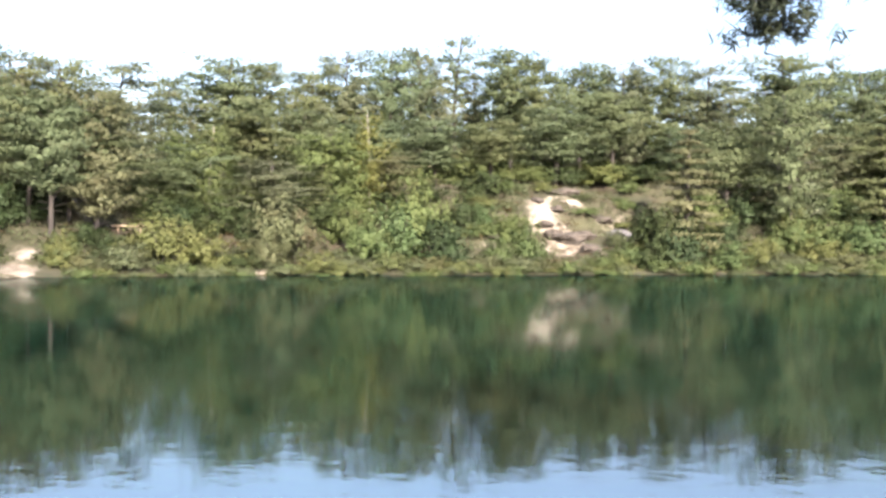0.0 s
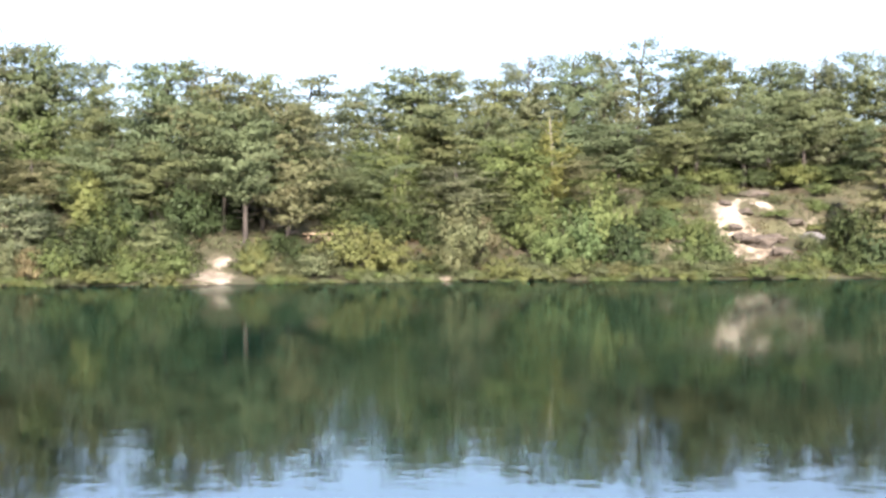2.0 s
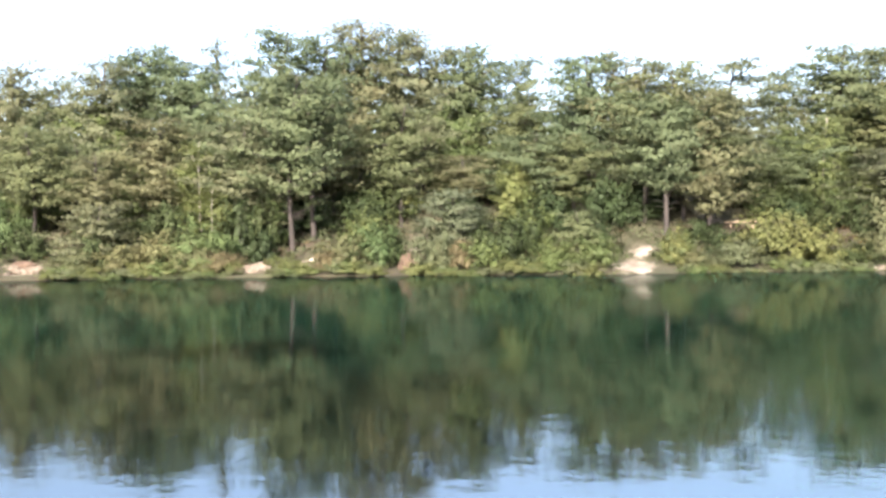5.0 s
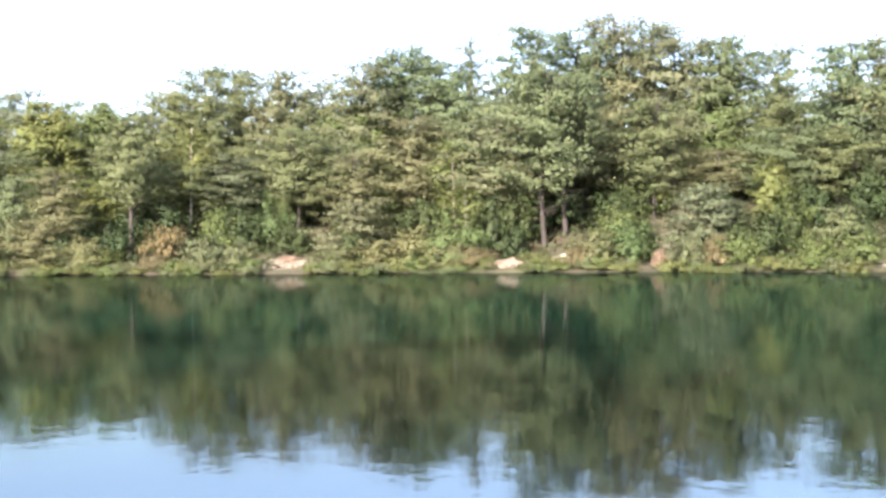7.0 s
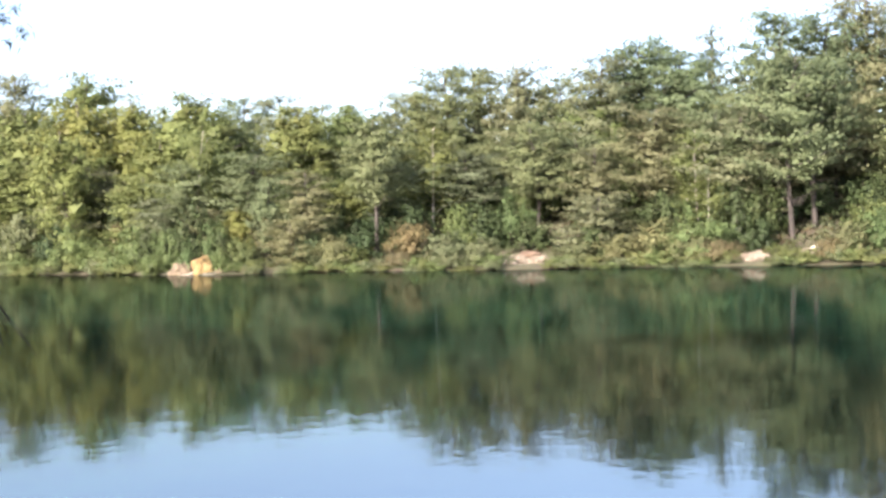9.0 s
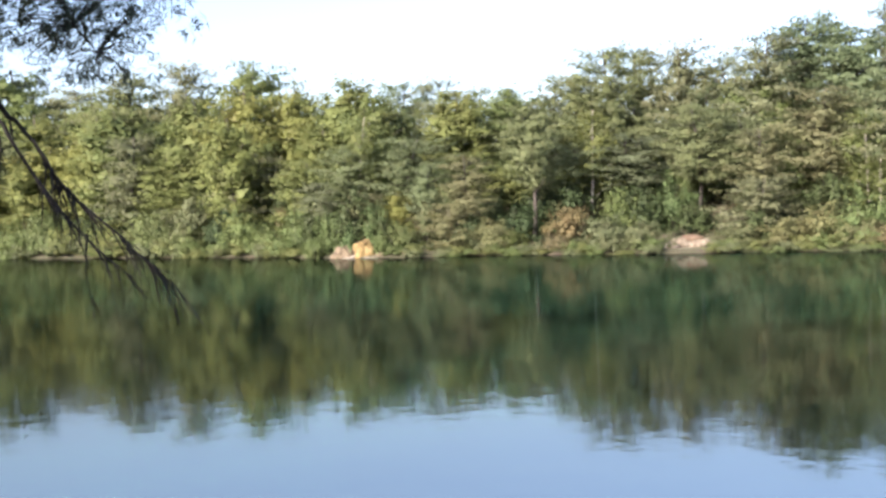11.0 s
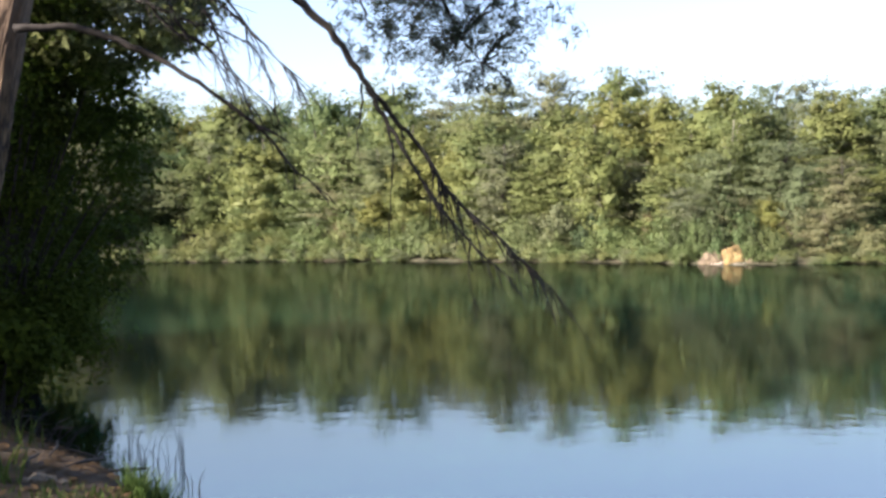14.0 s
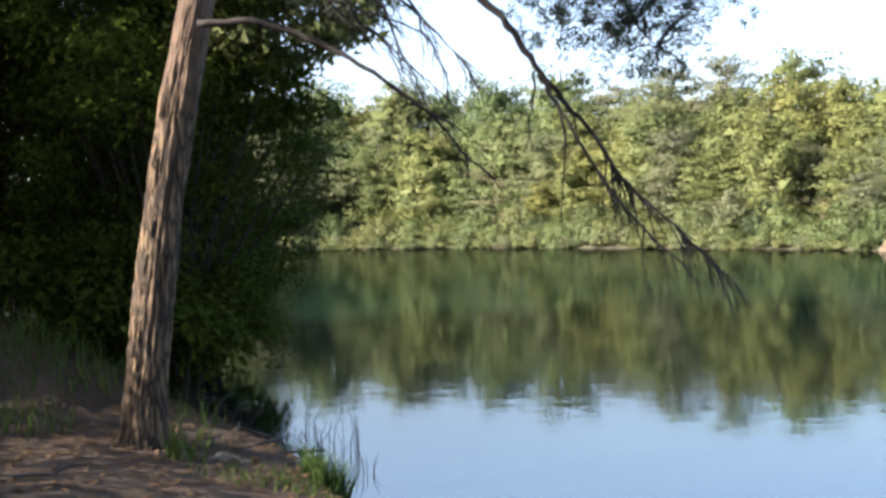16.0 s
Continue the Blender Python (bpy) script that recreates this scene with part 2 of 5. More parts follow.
def tube(verts, faces, pts, radii, sides=7, rough=0.0, rng=None):
    """Adds a tapered tube along pts to verts and faces."""
    pts = [Vector(p) for p in pts]
    start = len(verts)
    for i, p in enumerate(pts):
        d = (pts[min(i + 1, len(pts) - 1)] - pts[max(i - 1, 0)]).normalized()
        side = d.cross(Vector((0.3, 0.9, 0.1))).normalized()
        up = side.cross(d)
        for k in range(sides):
            a = 2 * math.pi * k / sides
            r = radii[i] * (1 + (rng.uniform(-rough, rough) if rng else 0))
            verts.append(p + r * (math.cos(a) * side + math.sin(a) * up))
    for i in range(len(pts) - 1):
        for k in range(sides):
            a, b = start + i * sides + k, start + i * sides + (k + 1) % sides
            faces.append((a, b, b + sides, a + sides))
    tip = len(pts) - 1
    faces.append(tuple(start + tip * sides + k for k in range(sides)))
    faces.append(tuple(start + k for k in reversed(range(sides))))


CORE_V, CORE_F = [], []
_bm = bmesh.new()
bmesh.ops.create_icosphere(_bm, subdivisions=1, radius=1.0)
CORE_V = np.array([v.co[:] for v in _bm.verts])
CORE_F = np.array([[v.index for v in f.verts] for f in _bm.faces])
_bm.free()


SOFT = 0.40   # how far a leaf strays from the swell of its clump


def tufts(rng, clumps, size, aspect=0.5, droop=0.0, fill=0.35, wild=0.45, heart=None):
    """Leaves and needle tufts scattered over flattened clumps (x, y, z, radius, height, count): vertices and faces."""
    out_v, out_n = [], []
    for x, y, z, r, h, n in clumps:
        n = int(n)
        d = rng.normal(size=(n, 3))
        d /= np.linalg.norm(d, axis=1)[:, None]
        d[:, 2] = np.where((d[:, 2] < 0) & (rng.random(n) < 0.55), -d[:, 2], d[:, 2])
        depth = 1 - fill * rng.random(n) ** 1.5
        bumpy = 1 + 0.22 * np.sin(5 * d[:, 0] + x * 3) * np.cos(4 * d[:, 1] + y * 3)
        pos = np.array([x, y, z]) + d * np.array([r, r, h]) * (depth * bumpy)[:, None]
        nrm = d * (1.25 - wild) + rng.normal(size=(n, 3)) * wild + np.array([0, 0, 0.35])
        nrm /= np.linalg.norm(nrm, axis=1)[:, None]
        u = np.cross(nrm, rng.normal(size=(n, 3)))
        u[:, 2] -= droop
        u /= np.linalg.norm(u, axis=1)[:, None]
        w = np.cross(nrm, u)
        s = 1.15 * size * rng.uniform(0.6, 1.35, n)[:, None]
        u, w = u * s * 0.5, w * s * 0.5 * aspect
        out_v.append(np.stack([pos - u * 0.7 - w, pos + u * 1.3, pos - u * 0.4 + w], 1).reshape(-1, 3))
        swell = d
        if heart is not None:    # the whole crown swells round its heart, each clump a little more
            whole = (pos - np.array([0, 0, heart])) * np.array([1, 1, 0.55])
            swell = 0.6 * d + 0.65 * whole / (np.linalg.norm(whole, axis=1)[:, None] + 0.3)
        out_n.append(swell + rng.normal(size=(n, 3)) * SOFT + np.array([0, 0, 0.22]))
    v = np.concatenate(out_v)
    f = np.arange(len(v)).reshape(-1, 3)
    return v, f, np.concatenate(out_n)


def leaf_mesh(name, rng, clumps, size, knots=(), **more):
    """The clumps' leaves; knots (x, y, z, radius, height) of leafy twigs close the crown inside."""
    v, f, ns = tufts(rng, clumps, size, **more)
    blocks, normals = [v], [ns]
    for x, y, z, r, h in knots:
        loose = CORE_V[CORE_F].reshape(-1, 3) * np.repeat(rng.uniform(0.6, 1.15, len(CORE_F)), 3)[:, None] + rng.normal(size=(3 * len(CORE_F), 3)) * 0.12
        blocks.append(np.array([x, y, z]) + loose * np.array([r, r, h]))
        normals.append(loose.reshape(-1, 3, 3).mean(axis=1) + np.array([0, 0, 0.25]))
    v, ns = np.concatenate(blocks), np.concatenate(normals)
    ns /= np.linalg.norm(ns, axis=1)[:, None]
    tri = v.reshape(-1, 3, 3).copy()
    away = (np.cross(tri[:, 1] - tri[:, 0], tri[:, 2] - tri[:, 0]) * ns).sum(axis=1) < 0
    tri[away] = tri[away][:, ::-1]
    me = bpy.data.meshes.new(name)
    me.from_pydata(tri.reshape(-1, 3).tolist(), [], np.arange(len(v)).reshape(-1, 3).tolist())
    me.polygons.foreach_set("use_smooth", [True] * len(tri))
    me.update()
    me.normals_split_custom_set(np.repeat(ns, 3, axis=0).tolist())
    return me


def twig_mesh(name, rng, limbs, leaf, wide=0.6, twigs=7, per=22, sigma=(0.16, 0.16, 0.10), heart=0.0, knots=(), up=0.15, soft=0.6, rough=0.2, local=0.5, level=0.4):
    """Foliage along the twigs of limbs (base, tip, twig length): loose sprays of small leaves or needle tufts."""
    sigma = np.array(sigma)
    all_pos, all_loc = [], []
    for b, t, long_ in limbs:
        b, ax = np.array(b), np.array(t) - np.array(b)
        k = max(2, int(round(twigs * rng.uniform(0.6, 1.4))))
        s = rng.uniform(0.3, 1.02, k) ** 0.8
        start = b + ax * s[:, None]
        side = rng.normal(size=(k, 3)) * np.array([1, 1, level])
        side /= np.linalg.norm(side, axis=1)[:, None]
        way = (0.5 * ax / (np.linalg.norm(ax) + 1e-6) + 0.8 * side + np.array([0, 0, up])) * (long_ * rng.uniform(0.45, 1.25, k))[:, None]
        n = max(4, int(per * rng.uniform(0.8, 1.2)))
        off = rng.normal(size=(k, n, 3)) * rng.uniform(0.6, 1.2, (k, 1, 1))
        all_pos.append((start[:, None] + way[:, None] * rng.uniform(0.05, 1.1, (k, n, 1)) + off * sigma).reshape(-1, 3))
        all_loc.append((off / (np.linalg.norm(off, axis=2)[:, :, None] + 0.4)).reshape(-1, 3))
    pos, loc = np.concatenate(all_pos), np.concatenate(all_loc)
    n = len(pos)
    whole = (pos - np.array([0, 0, heart])) * np.array([1, 1, 0.5])
    whole /= np.linalg.norm(whole, axis=1)[:, None] + 0.3
    face = (0.9 * whole + 0.35 * loc + rng.normal(size=(n, 3)) * 0.5) * np.array([1, 1, 0.7])
    face /= np.linalg.norm(face, axis=1)[:, None]
    u = np.cross(face, rng.normal(size=(n, 3)))
    u /= np.linalg.norm(u, axis=1)[:, None]
    w = np.cross(face, u)
    s = leaf * rng.uniform(0.6, 1.4, n)[:, None]
    tri = np.stack([pos - u * s * 0.4 - w * s * 0.5 * wide, pos + u * s * 0.6, pos - u * s * 0.25 + w * s * 0.5 * wide], 1)
    ns = local * loc + soft * whole + rng.normal(size=(n, 3)) * rough + np.array([0, 0, 0.25])
    blocks, normals = [tri], [ns]
    for x, y, z, r, h in knots:
        loose = CORE_V[CORE_F] * rng.uniform(0.6, 1.15, len(CORE_F))[:, None, None] + rng.normal(size=(len(CORE_F), 3, 3)) * 0.14
        blocks.append(np.array([x, y, z]) + loose * np.array([r, r, h]))
        normals.append(loose.mean(axis=1) + np.array([0, 0, 0.2]))
    tri, ns = np.concatenate(blocks), np.concatenate(normals)
    ns /= np.linalg.norm(ns, axis=1)[:, None] + 1e-6
    away = (np.cross(tri[:, 1] - tri[:, 0], tri[:, 2] - tri[:, 0]) * ns).sum(axis=1) < 0
    tri[away] = tri[away][:, ::-1]
    me = bpy.data.meshes.new(name)
    me.from_pydata(tri.reshape(-1, 3).tolist(), [], np.arange(3 * len(tri)).reshape(-1, 3).tolist())
    me.polygons.foreach_set("use_smooth", [True] * len(tri))
    me.update()
    me.normals_split_custom_set(np.repeat(ns, 3, axis=0).tolist())
    return me


# ---- trees, each about its nominal size, standing at the origin ----
def pine(seed, label, height=10.0, spread=2.4, bare=0.35, leaves=None, limbs_n=56, twigs=6.5, per=19, solid=26, peak=0.55, needle=0.18, long_=0.78):
    rng = np.random.default_rng(seed)
    root = thing("pine_tree", label, "tree", "trees round the pool")
    lean = rng.uniform(-0.5, 0.5, 2)
    def axis(s):
        return Vector((lean[0] * s * s + 0.12 * math.sin(5 * s + seed), lean[1] * s * s, s * height * 0.97))
    v, f = [], []
    tube(v, f, [Vector((0, 0, -0.6))] + [axis(i / 7) for i in range(8)], [0.155] + [0.122 * (1 - 0.85 * i / 7) + 0.015 for i in range(8)], 6)
    limbs, knots = [], []
    lobe = rng.uniform(0, 6.28, 3)
    for i in range(limbs_n):
        q = ((i + rng.random()) / limbs_n) ** 0.75
        s = bare + (1 - bare) * q
        ang = 2.4 * i + rng.uniform(-0.6, 0.6)
        uneven = 1 + 0.24 * math.sin(2 * ang + lobe[0] + 5 * q) + 0.16 * math.sin(3 * ang + lobe[1])
        prof = max(0.12, 1 - abs((q - peak) / (0.72 if q < peak else 1.04 - peak)) ** 3.0) ** 0.5
        reach = (spread * 1.10 - 0.25) * prof * uneven * rng.uniform(0.2, 1.0) ** 0.45
        c = axis(s) + Vector((math.cos(ang) * reach, math.sin(ang) * reach, rng.uniform(-0.3, 0.3) + 0.1 * reach))
        c.z = min(c.z - 0.38 * q * reach * reach / spread, height - 0.25)
        base = axis(max(s - 0.08, 0.1))
        limbs.append((base, c, long_ * rng.uniform(0.7, 1.3) * (spread / 2.4) ** 0.5))
        if i % 2 == 0:
            mid = base.lerp(c, 0.5) + Vector((0, 0, -0.05 * reach))
            tube(v, f, [base, mid, c], [0.05, 0.032, 0.012], 3)
    for i in range(solid):
        q = (i + 0.5) / solid
        p = axis(bare + (1 - bare) * (0.06 + 0.66 * q))
        w = spread * math.sqrt(max(0.05, 1 - ((q - 0.44) / 0.68) ** 2)) * 0.36 * rng.uniform(0.1, 1.0)
        knots.append((p.x + w * math.cos(2.4 * i), p.y + w * math.sin(2.4 * i), p.z, rng.uniform(0.3, 0.5), rng.uniform(0.2, 0.4)))
    for k in range(5):   # dead stubs under the crown
        s = bare * rng.uniform(0.55, 1.0)
        ang = rng.uniform(0, 6.28)
        b = axis(s)
        tube(v, f, [b, b + Vector((math.cos(ang), math.sin(ang), 0.15)) * rng.uniform(0.4, 1.3)], [0.03, 0.008], 4)
    part("trunk", mesh_of("pine_trunk", v, f, True), FAR_BARK, root, "rough brown trunk with limbs")
    part("crown", twig_mesh("pine_crown", rng, limbs, needle, 0.62, twigs, per, (0.24, 0.24, 0.115), height * (0.42 + 0.4 * bare), knots, up=0.08, level=0.16, local=0.6), leaves or NEEDLES, root)
    return root


def tiered(seed, label, height=10.0, spread=2.4, leaves=None):
    """A conifer with level boughs one above another."""
    rng = np.random.default_rng(seed)
    root = thing("conifer", label, "tree", "trees round the pool")
    v, f = [], []
    tube(v, f, [(0, 0, -0.6), (0, 0, height * 0.5), (0.1, 0, height * 0.98)], [0.22, 0.13, 0.02], 8)
    limbs = []
    tiers = 13
    for i in range(tiers):
        q = i / (tiers - 1)
        z = height * (0.08 + 0.88 * q) + rng.uniform(-0.12, 0.12)
        reach = spread * (1 - q) ** 0.75 * rng.uniform(0.72, 1.12) + 0.15
        n = 6 if q < 0.7 else 4
        for k in range(n):
            ang = 6.283 * k / n + 1.7 * i + rng.uniform(-0.4, 0.4)
            out_ = reach * rng.uniform(0.65, 1.1)
            tip = (math.cos(ang) * out_, math.sin(ang) * out_, z - 0.14 * out_ + rng.uniform(-0.1, 0.1))
            limbs.append(((0, 0, z), tip, 0.5 * (1.1 - 0.6 * q)))
            tube(v, f, [(0, 0, z), tip], [0.035, 0.01], 4)
    part("trunk", mesh_of("conifer_trunk", v, f, True), FAR_BARK, root, "straight brown trunk with level boughs")
    knots = [(spread * 0.25 * (1 - i / 20) * math.cos(2.4 * i), spread * 0.25 * (1 - i / 20) * math.sin(2.4 * i), height * (0.1 + 0.042 * i), spread * 0.22 * (1 - i / 24), height * 0.035) for i in range(20)]
    part("crown", twig_mesh("conifer_crown", rng, limbs, 0.17, 0.55, 6, 20, (0.15, 0.15, 0.07), height * 0.35, knots, up=0.0), leaves or NEEDLES_DULL, root)
    return root


def broadleaf(seed, name, label, height=8.0, spread=2.6, base=0.2, leaves=None, bark_=None, limbs_n=46, size=0.17, trunk=0.14, per=19, twigs=6.5):
    rng = np.random.default_rng(seed)
    root = thing(name, label, "tree", "trees round the pool")
    v, f = [], []
    bend = rng.uniform(-0.4, 0.4, 2)
    def axis(s):
        return Vector((bend[0] * s * s, bend[1] * s * s + 0.1 * math.sin(4 * s + seed), s * height * 0.93))
    tube(v, f, [Vector((0, 0, -0.5))] + [axis(i / 7) for i in range(8)], [trunk * 1.2] + [trunk * (1 - 0.85 * i / 7) + 0.01 for i in range(8)], 6)
    limbs, knots = [], []
    lobe = rng.uniform(0, 6.28, 2)
    for i in range(limbs_n):
        q = (i + rng.random()) / limbs_n
        s = base + (1 - base) * q
        ang = 2.4 * i + rng.uniform(-0.6, 0.6)
        uneven = 1 + 0.18 * math.sin(2 * ang + lobe[0] + 4 * q) + 0.12 * math.sin(3 * ang + lobe[1])
        reach = (spread * 1.05 - 0.25) * math.sqrt(1 - ((q - 0.45) / 0.62) ** 2 if q < 0.95 else 0.25) * uneven * rng.uniform(0.35, 1.0) ** 0.5
        c = axis(s) + Vector((math.cos(ang) * reach, math.sin(ang) * reach, rng.uniform(-0.2, 0.3)))
        c.z = min(c.z - 0.3 * q * reach * reach / spread, height - 0.3)
        b = axis(max(s - 0.15, 0.08))
        limbs.append((b, c, 0.55 * rng.uniform(0.7, 1.3) * (spread / 2.6) ** 0.5))
        if i % 2 == 0:
            tube(v, f, [b, c], [trunk * (0.3 if trunk > 0.1 else 0.16), 0.006], 4)
    if spread > 1.8:
        for i in range(20):
            q = (i + 0.5) / 20
            p = axis(base + (1 - base) * (0.04 + 0.82 * q))
            w = spread * math.sqrt(1 - ((q - 0.42) / 0.68) ** 2) * 0.5 * rng.uniform(0.1, 1.0)
            knots.append((p.x + w * math.cos(2.4 * i), p.y + w * math.sin(2.4 * i), p.z, rng.uniform(0.35, 0.65), rng.uniform(0.35, 0.55)))
    part("trunk", mesh_of(name + "_trunk", v, f, True), bark_ or FAR_BARK, root, "white birch trunk" if bark_ is BIRCH_BARK else "")
    part("crown", twig_mesh(name + "_crown", rng, limbs, size, 0.75, twigs, per, (0.23, 0.23, 0.18), height * 0.5, knots, up=0.1), leaves or OAK_LEAVES, root)
    return root


def bush_limbs(rng, height, spread, limbs_n):
    limbs = []
    lobe = rng.uniform(0, 6.28)
    for i in range(limbs_n):
        ang, q = 2.4 * i + rng.uniform(-0.3, 0.3), math.sqrt((i + 0.5) / limbs_n)
        out_ = q * (spread * 1.02 - 0.1) * rng.uniform(0.75, 1.1) * (1 + 0.18 * math.sin(2 * ang + lobe))
        x, y = math.cos(ang) * out_, math.sin(ang) * out_
        z = max(0.2, (height - 0.25) * math.sqrt(max(0.02, 1 - q * q)) * rng.uniform(0.6, 1.05))
        limbs.append(((x * 0.3, y * 0.3, z * 0.35), (x, y, z), 0.42 * rng.uniform(0.7, 1.3)))
    return limbs


def bush_leaves(seed, height, spread, limbs_n, size, per, twigs=4.5, limbs=None):
    rng = np.random.default_rng(seed)
    limbs = limbs or bush_limbs(rng, height, spread, limbs_n)
    knots = [(spread * 0.40 * math.sqrt(i / 12) * math.cos(2.4 * i), spread * 0.40 * math.sqrt(i / 12) * math.sin(2.4 * i), height * 0.45 * (1 - i / 14) + 0.1, spread * 0.17, height * 0.12) for i in range(12)]
    return twig_mesh("bush_leaves", rng, limbs, size, 0.7, twigs, per, (0.17, 0.17, 0.14), height * 0.2, knots, up=0.2)


def bush(seed, label, height=3.0, spread=1.8, leaves=None, limbs_n=38, size=0.155, per=14, name="bush"):
    root = thing(name, label, "bush", "bushes along the shore")
    limbs = bush_limbs(np.random.default_rng(seed), height, spread, limbs_n)
    v, f = [], []
    for (x0, y0, z0), (x, y, z), _ in limbs[::4]:
        tube(v, f, [(x * 0.15, y * 0.15, -0.4), (x * 0.6, y * 0.6, z * 0.5), (x, y, z)], [0.035, 0.022, 0.008], 3)
    part("woody_base", mesh_of(name + "_wood", v, f), FAR_BARK, root)
    part("leaves", bush_leaves(seed + 500, height, spread, limbs_n, size, per, limbs=limbs), leaves or BUSH_LEAVES, root)
    return root


def thicket(name, label, rows):
    """Low growth that nobody could count, out of leaf meshes (mesh, x, y, height, width, nominal height, nominal width, spin), as one object."""
    pos, nrm = [], []
    for me, x, y, tall, wide, nominal_h, nominal_w, spin in rows:
        co, no = np.empty(3 * len(me.vertices)), np.empty(3 * len(me.loops))
        me.vertices.foreach_get("co", co)
        me.corner_normals.foreach_get("vector", no)
        m = Matrix.Rotation(spin, 3, "Z")
        turn = np.array(m)
        size = np.array([wide / nominal_w, wide / nominal_w, tall / nominal_h])
        pos.append((co.reshape(-1, 3) * size) @ turn.T + np.array([x, y, float(height_at(x, y)) - 0.05]))
        nrm.append(no.reshape(-1, 3) @ turn.T)
    pos, nrm = np.concatenate(pos), np.concatenate(nrm)
    out_ = bpy.data.meshes.new(name)
    out_.from_pydata(pos.tolist(), [], np.arange(len(pos)).reshape(-1, 3).tolist())
    out_.polygons.foreach_set("use_smooth", [True] * (len(pos) // 3))
    out_.update()
    out_.normals_split_custom_set(nrm.tolist())
    ob = part(name, out_, rows[0][0].materials[0])
    return tagged(ob, label, "undergrowth", kind="stuff")


# ---- plan of the pool: bearing to the left of straight ahead, metres from the camera ----
FAR_SHORE = [(-40, 92), (-30, 85), (-18, 75), (-10, 69), (0, 63.5), (10, 61), (20, 57), (30, 58.2), (40, 60), (50, 62.5), (57, 67), (63, 68.5), (67, 77), (72, 86), (78, 99), (82, 110), (86, 120), (90.2, 126), (91.5, 120)]
NEAR_SHORE = [(92.5, 95), (93, 60), (94.3, 35), (95.0, 22), (95.3, 17), (95.3, 14.0), (94.6, 13.0), (93.4, 12.3), (92, 11.5), (90.6, 10.7), (89.0, 9.6), (88.0, 8.8), (86.6, 7.8), (80, 6.0), (60, 3.6), (30, 2.6), (0, 2.3), (-30, 2.8), (-60, 5), (-75, 12), (-74, 30), (-66, 55), (-52, 80)]


def polar(az, dist, z=0.0):
    a = radians(az)
    return Vector((-dist * math.sin(a), dist * math.cos(a), z))


def shore_at(az):
    return float(np.interp(az, [p[0] for p in FAR_SHORE], [p[1] for p in FAR_SHORE]))


LINE = np.array([polar(*p)[:2] for p in FAR_SHORE + NEAR_SHORE])
NEXT = np.roll(LINE, -1, axis=0)


def shore_distance(x, y):
    """Metres from the water's edge, positive on land."""
    p = np.stack([np.asarray(x, float), np.asarray(y, float)], -1)
    best = np.full(p.shape[:-1], 1e9)
    inside = np.zeros(p.shape[:-1], bool)
    for a, b in zip(LINE, NEXT):
        ab = b - a
        s = np.clip(((p - a) @ ab) / (ab @ ab), 0, 1)
        best = np.minimum(best, np.linalg.norm(p - a - s[..., None] * ab, axis=-1))
        crosses = ((a[1] > p[..., 1]) != (b[1] > p[..., 1])) & (p[..., 0] < ab[0] * (p[..., 1] - a[1]) / (ab[1] if ab[1] else 1e-9) + a[0])
        inside ^= crosses
    return np.where(inside, -best, best)


def ease(a, b, x):
    s = np.clip((x - a) / (b - a), 0, 1)
    return s * s * (3 - 2 * s)


def height_at(x, y):
    x, y = np.asarray(x, float), np.asarray(y, float)
    wob = 0.7 * np.sin(x * 0.61 + 1.3 * np.sin(y * 0.37)) * np.cos(y * 0.53 + 0.8) + 0.3 * np.sin(x * 1.9 + y * 1.3)
    d = shore_distance(x, y) + 0.5 * wob * ease(20, 45, np.hypot(x, y))
    far = ease(16, 40, np.hypot(x, y))
    az = np.degrees(np.arctan2(-x, y))
    rise = np.interp(az, [-20, -11, -3, 3, 8, 13, 16.5, 20, 30, 45, 60, 70, 90], [5.0, 5.6, 5.6, 4.6, 4.2, 4.4, 4.8, 3.6, 3.6, 3.4, 4.0, 4.5, 5.0])
    bank = 0.22 * ease(-0.2, 0.9, d) + rise * ease(0.8, 15, d) + 2.5 * ease(14, 60, d) + 0.35 * wob * ease(1, 6, d)
    lawn = 0.16 * ease(-0.1, 0.5, d) + 0.26 * np.clip(d, 0, 14) ** 0.6 + 0.05 * wob * ease(0.5, 2, d)
    mound = 0.7 * np.exp(-((x + 12.4) ** 2 + (y + 3.2) ** 2) / 4.5)
    land = far * bank + (1 - far) * (lawn + mound * ease(0.2, 1.5, d))
    bed = np.maximum(0.35 * d, -4.0) - 0.03
    return np.where(d > 0, land, bed)


# places where the clay bank lies bare: bearing, metres behind the shore, half width, half depth, strength
BARE = [(-4.7, 8.8, 1.1, 2.8, 0.68), (-6.2, 5.4, 1.9, 1.4, 0.72), (-8.0, 8.4, 2.6, 2.4, 0.37), (-2.6, 4.6, 1.4, 0.9, 0.58), (-6.6, 10.0, 1.6, 1.8, 0.43), (-9.7, 8.6, 0.6, 1.2, 0.6), (19.3, 1.7, 1.15, 1.9, 0.78),
        (18.9, 4.4, 0.8, 1.6, 0.56), (36.9, 1.2, 1.3, 0.9, 0.7), (34.4, 2.8, 0.9, 0.8, 0.6), (29.8, 4.0, 1.2, 3.5, 0.5), (47.3, 2.2, 1.9, 1.5, 0.62),
        (16.5, 10.5, 1.5, 2.4, 0.8), (27.0, 9, 2.2, 2, 0.4), (9, 0.5, 4.5, 0.5, 0.4), (57.5, 0.6, 3.0, 0.6, 0.35), (63, 1.5, 1.6, 3.0, 0.5), (90.3, 1.0, 3.0, 1.2, 0.7)]


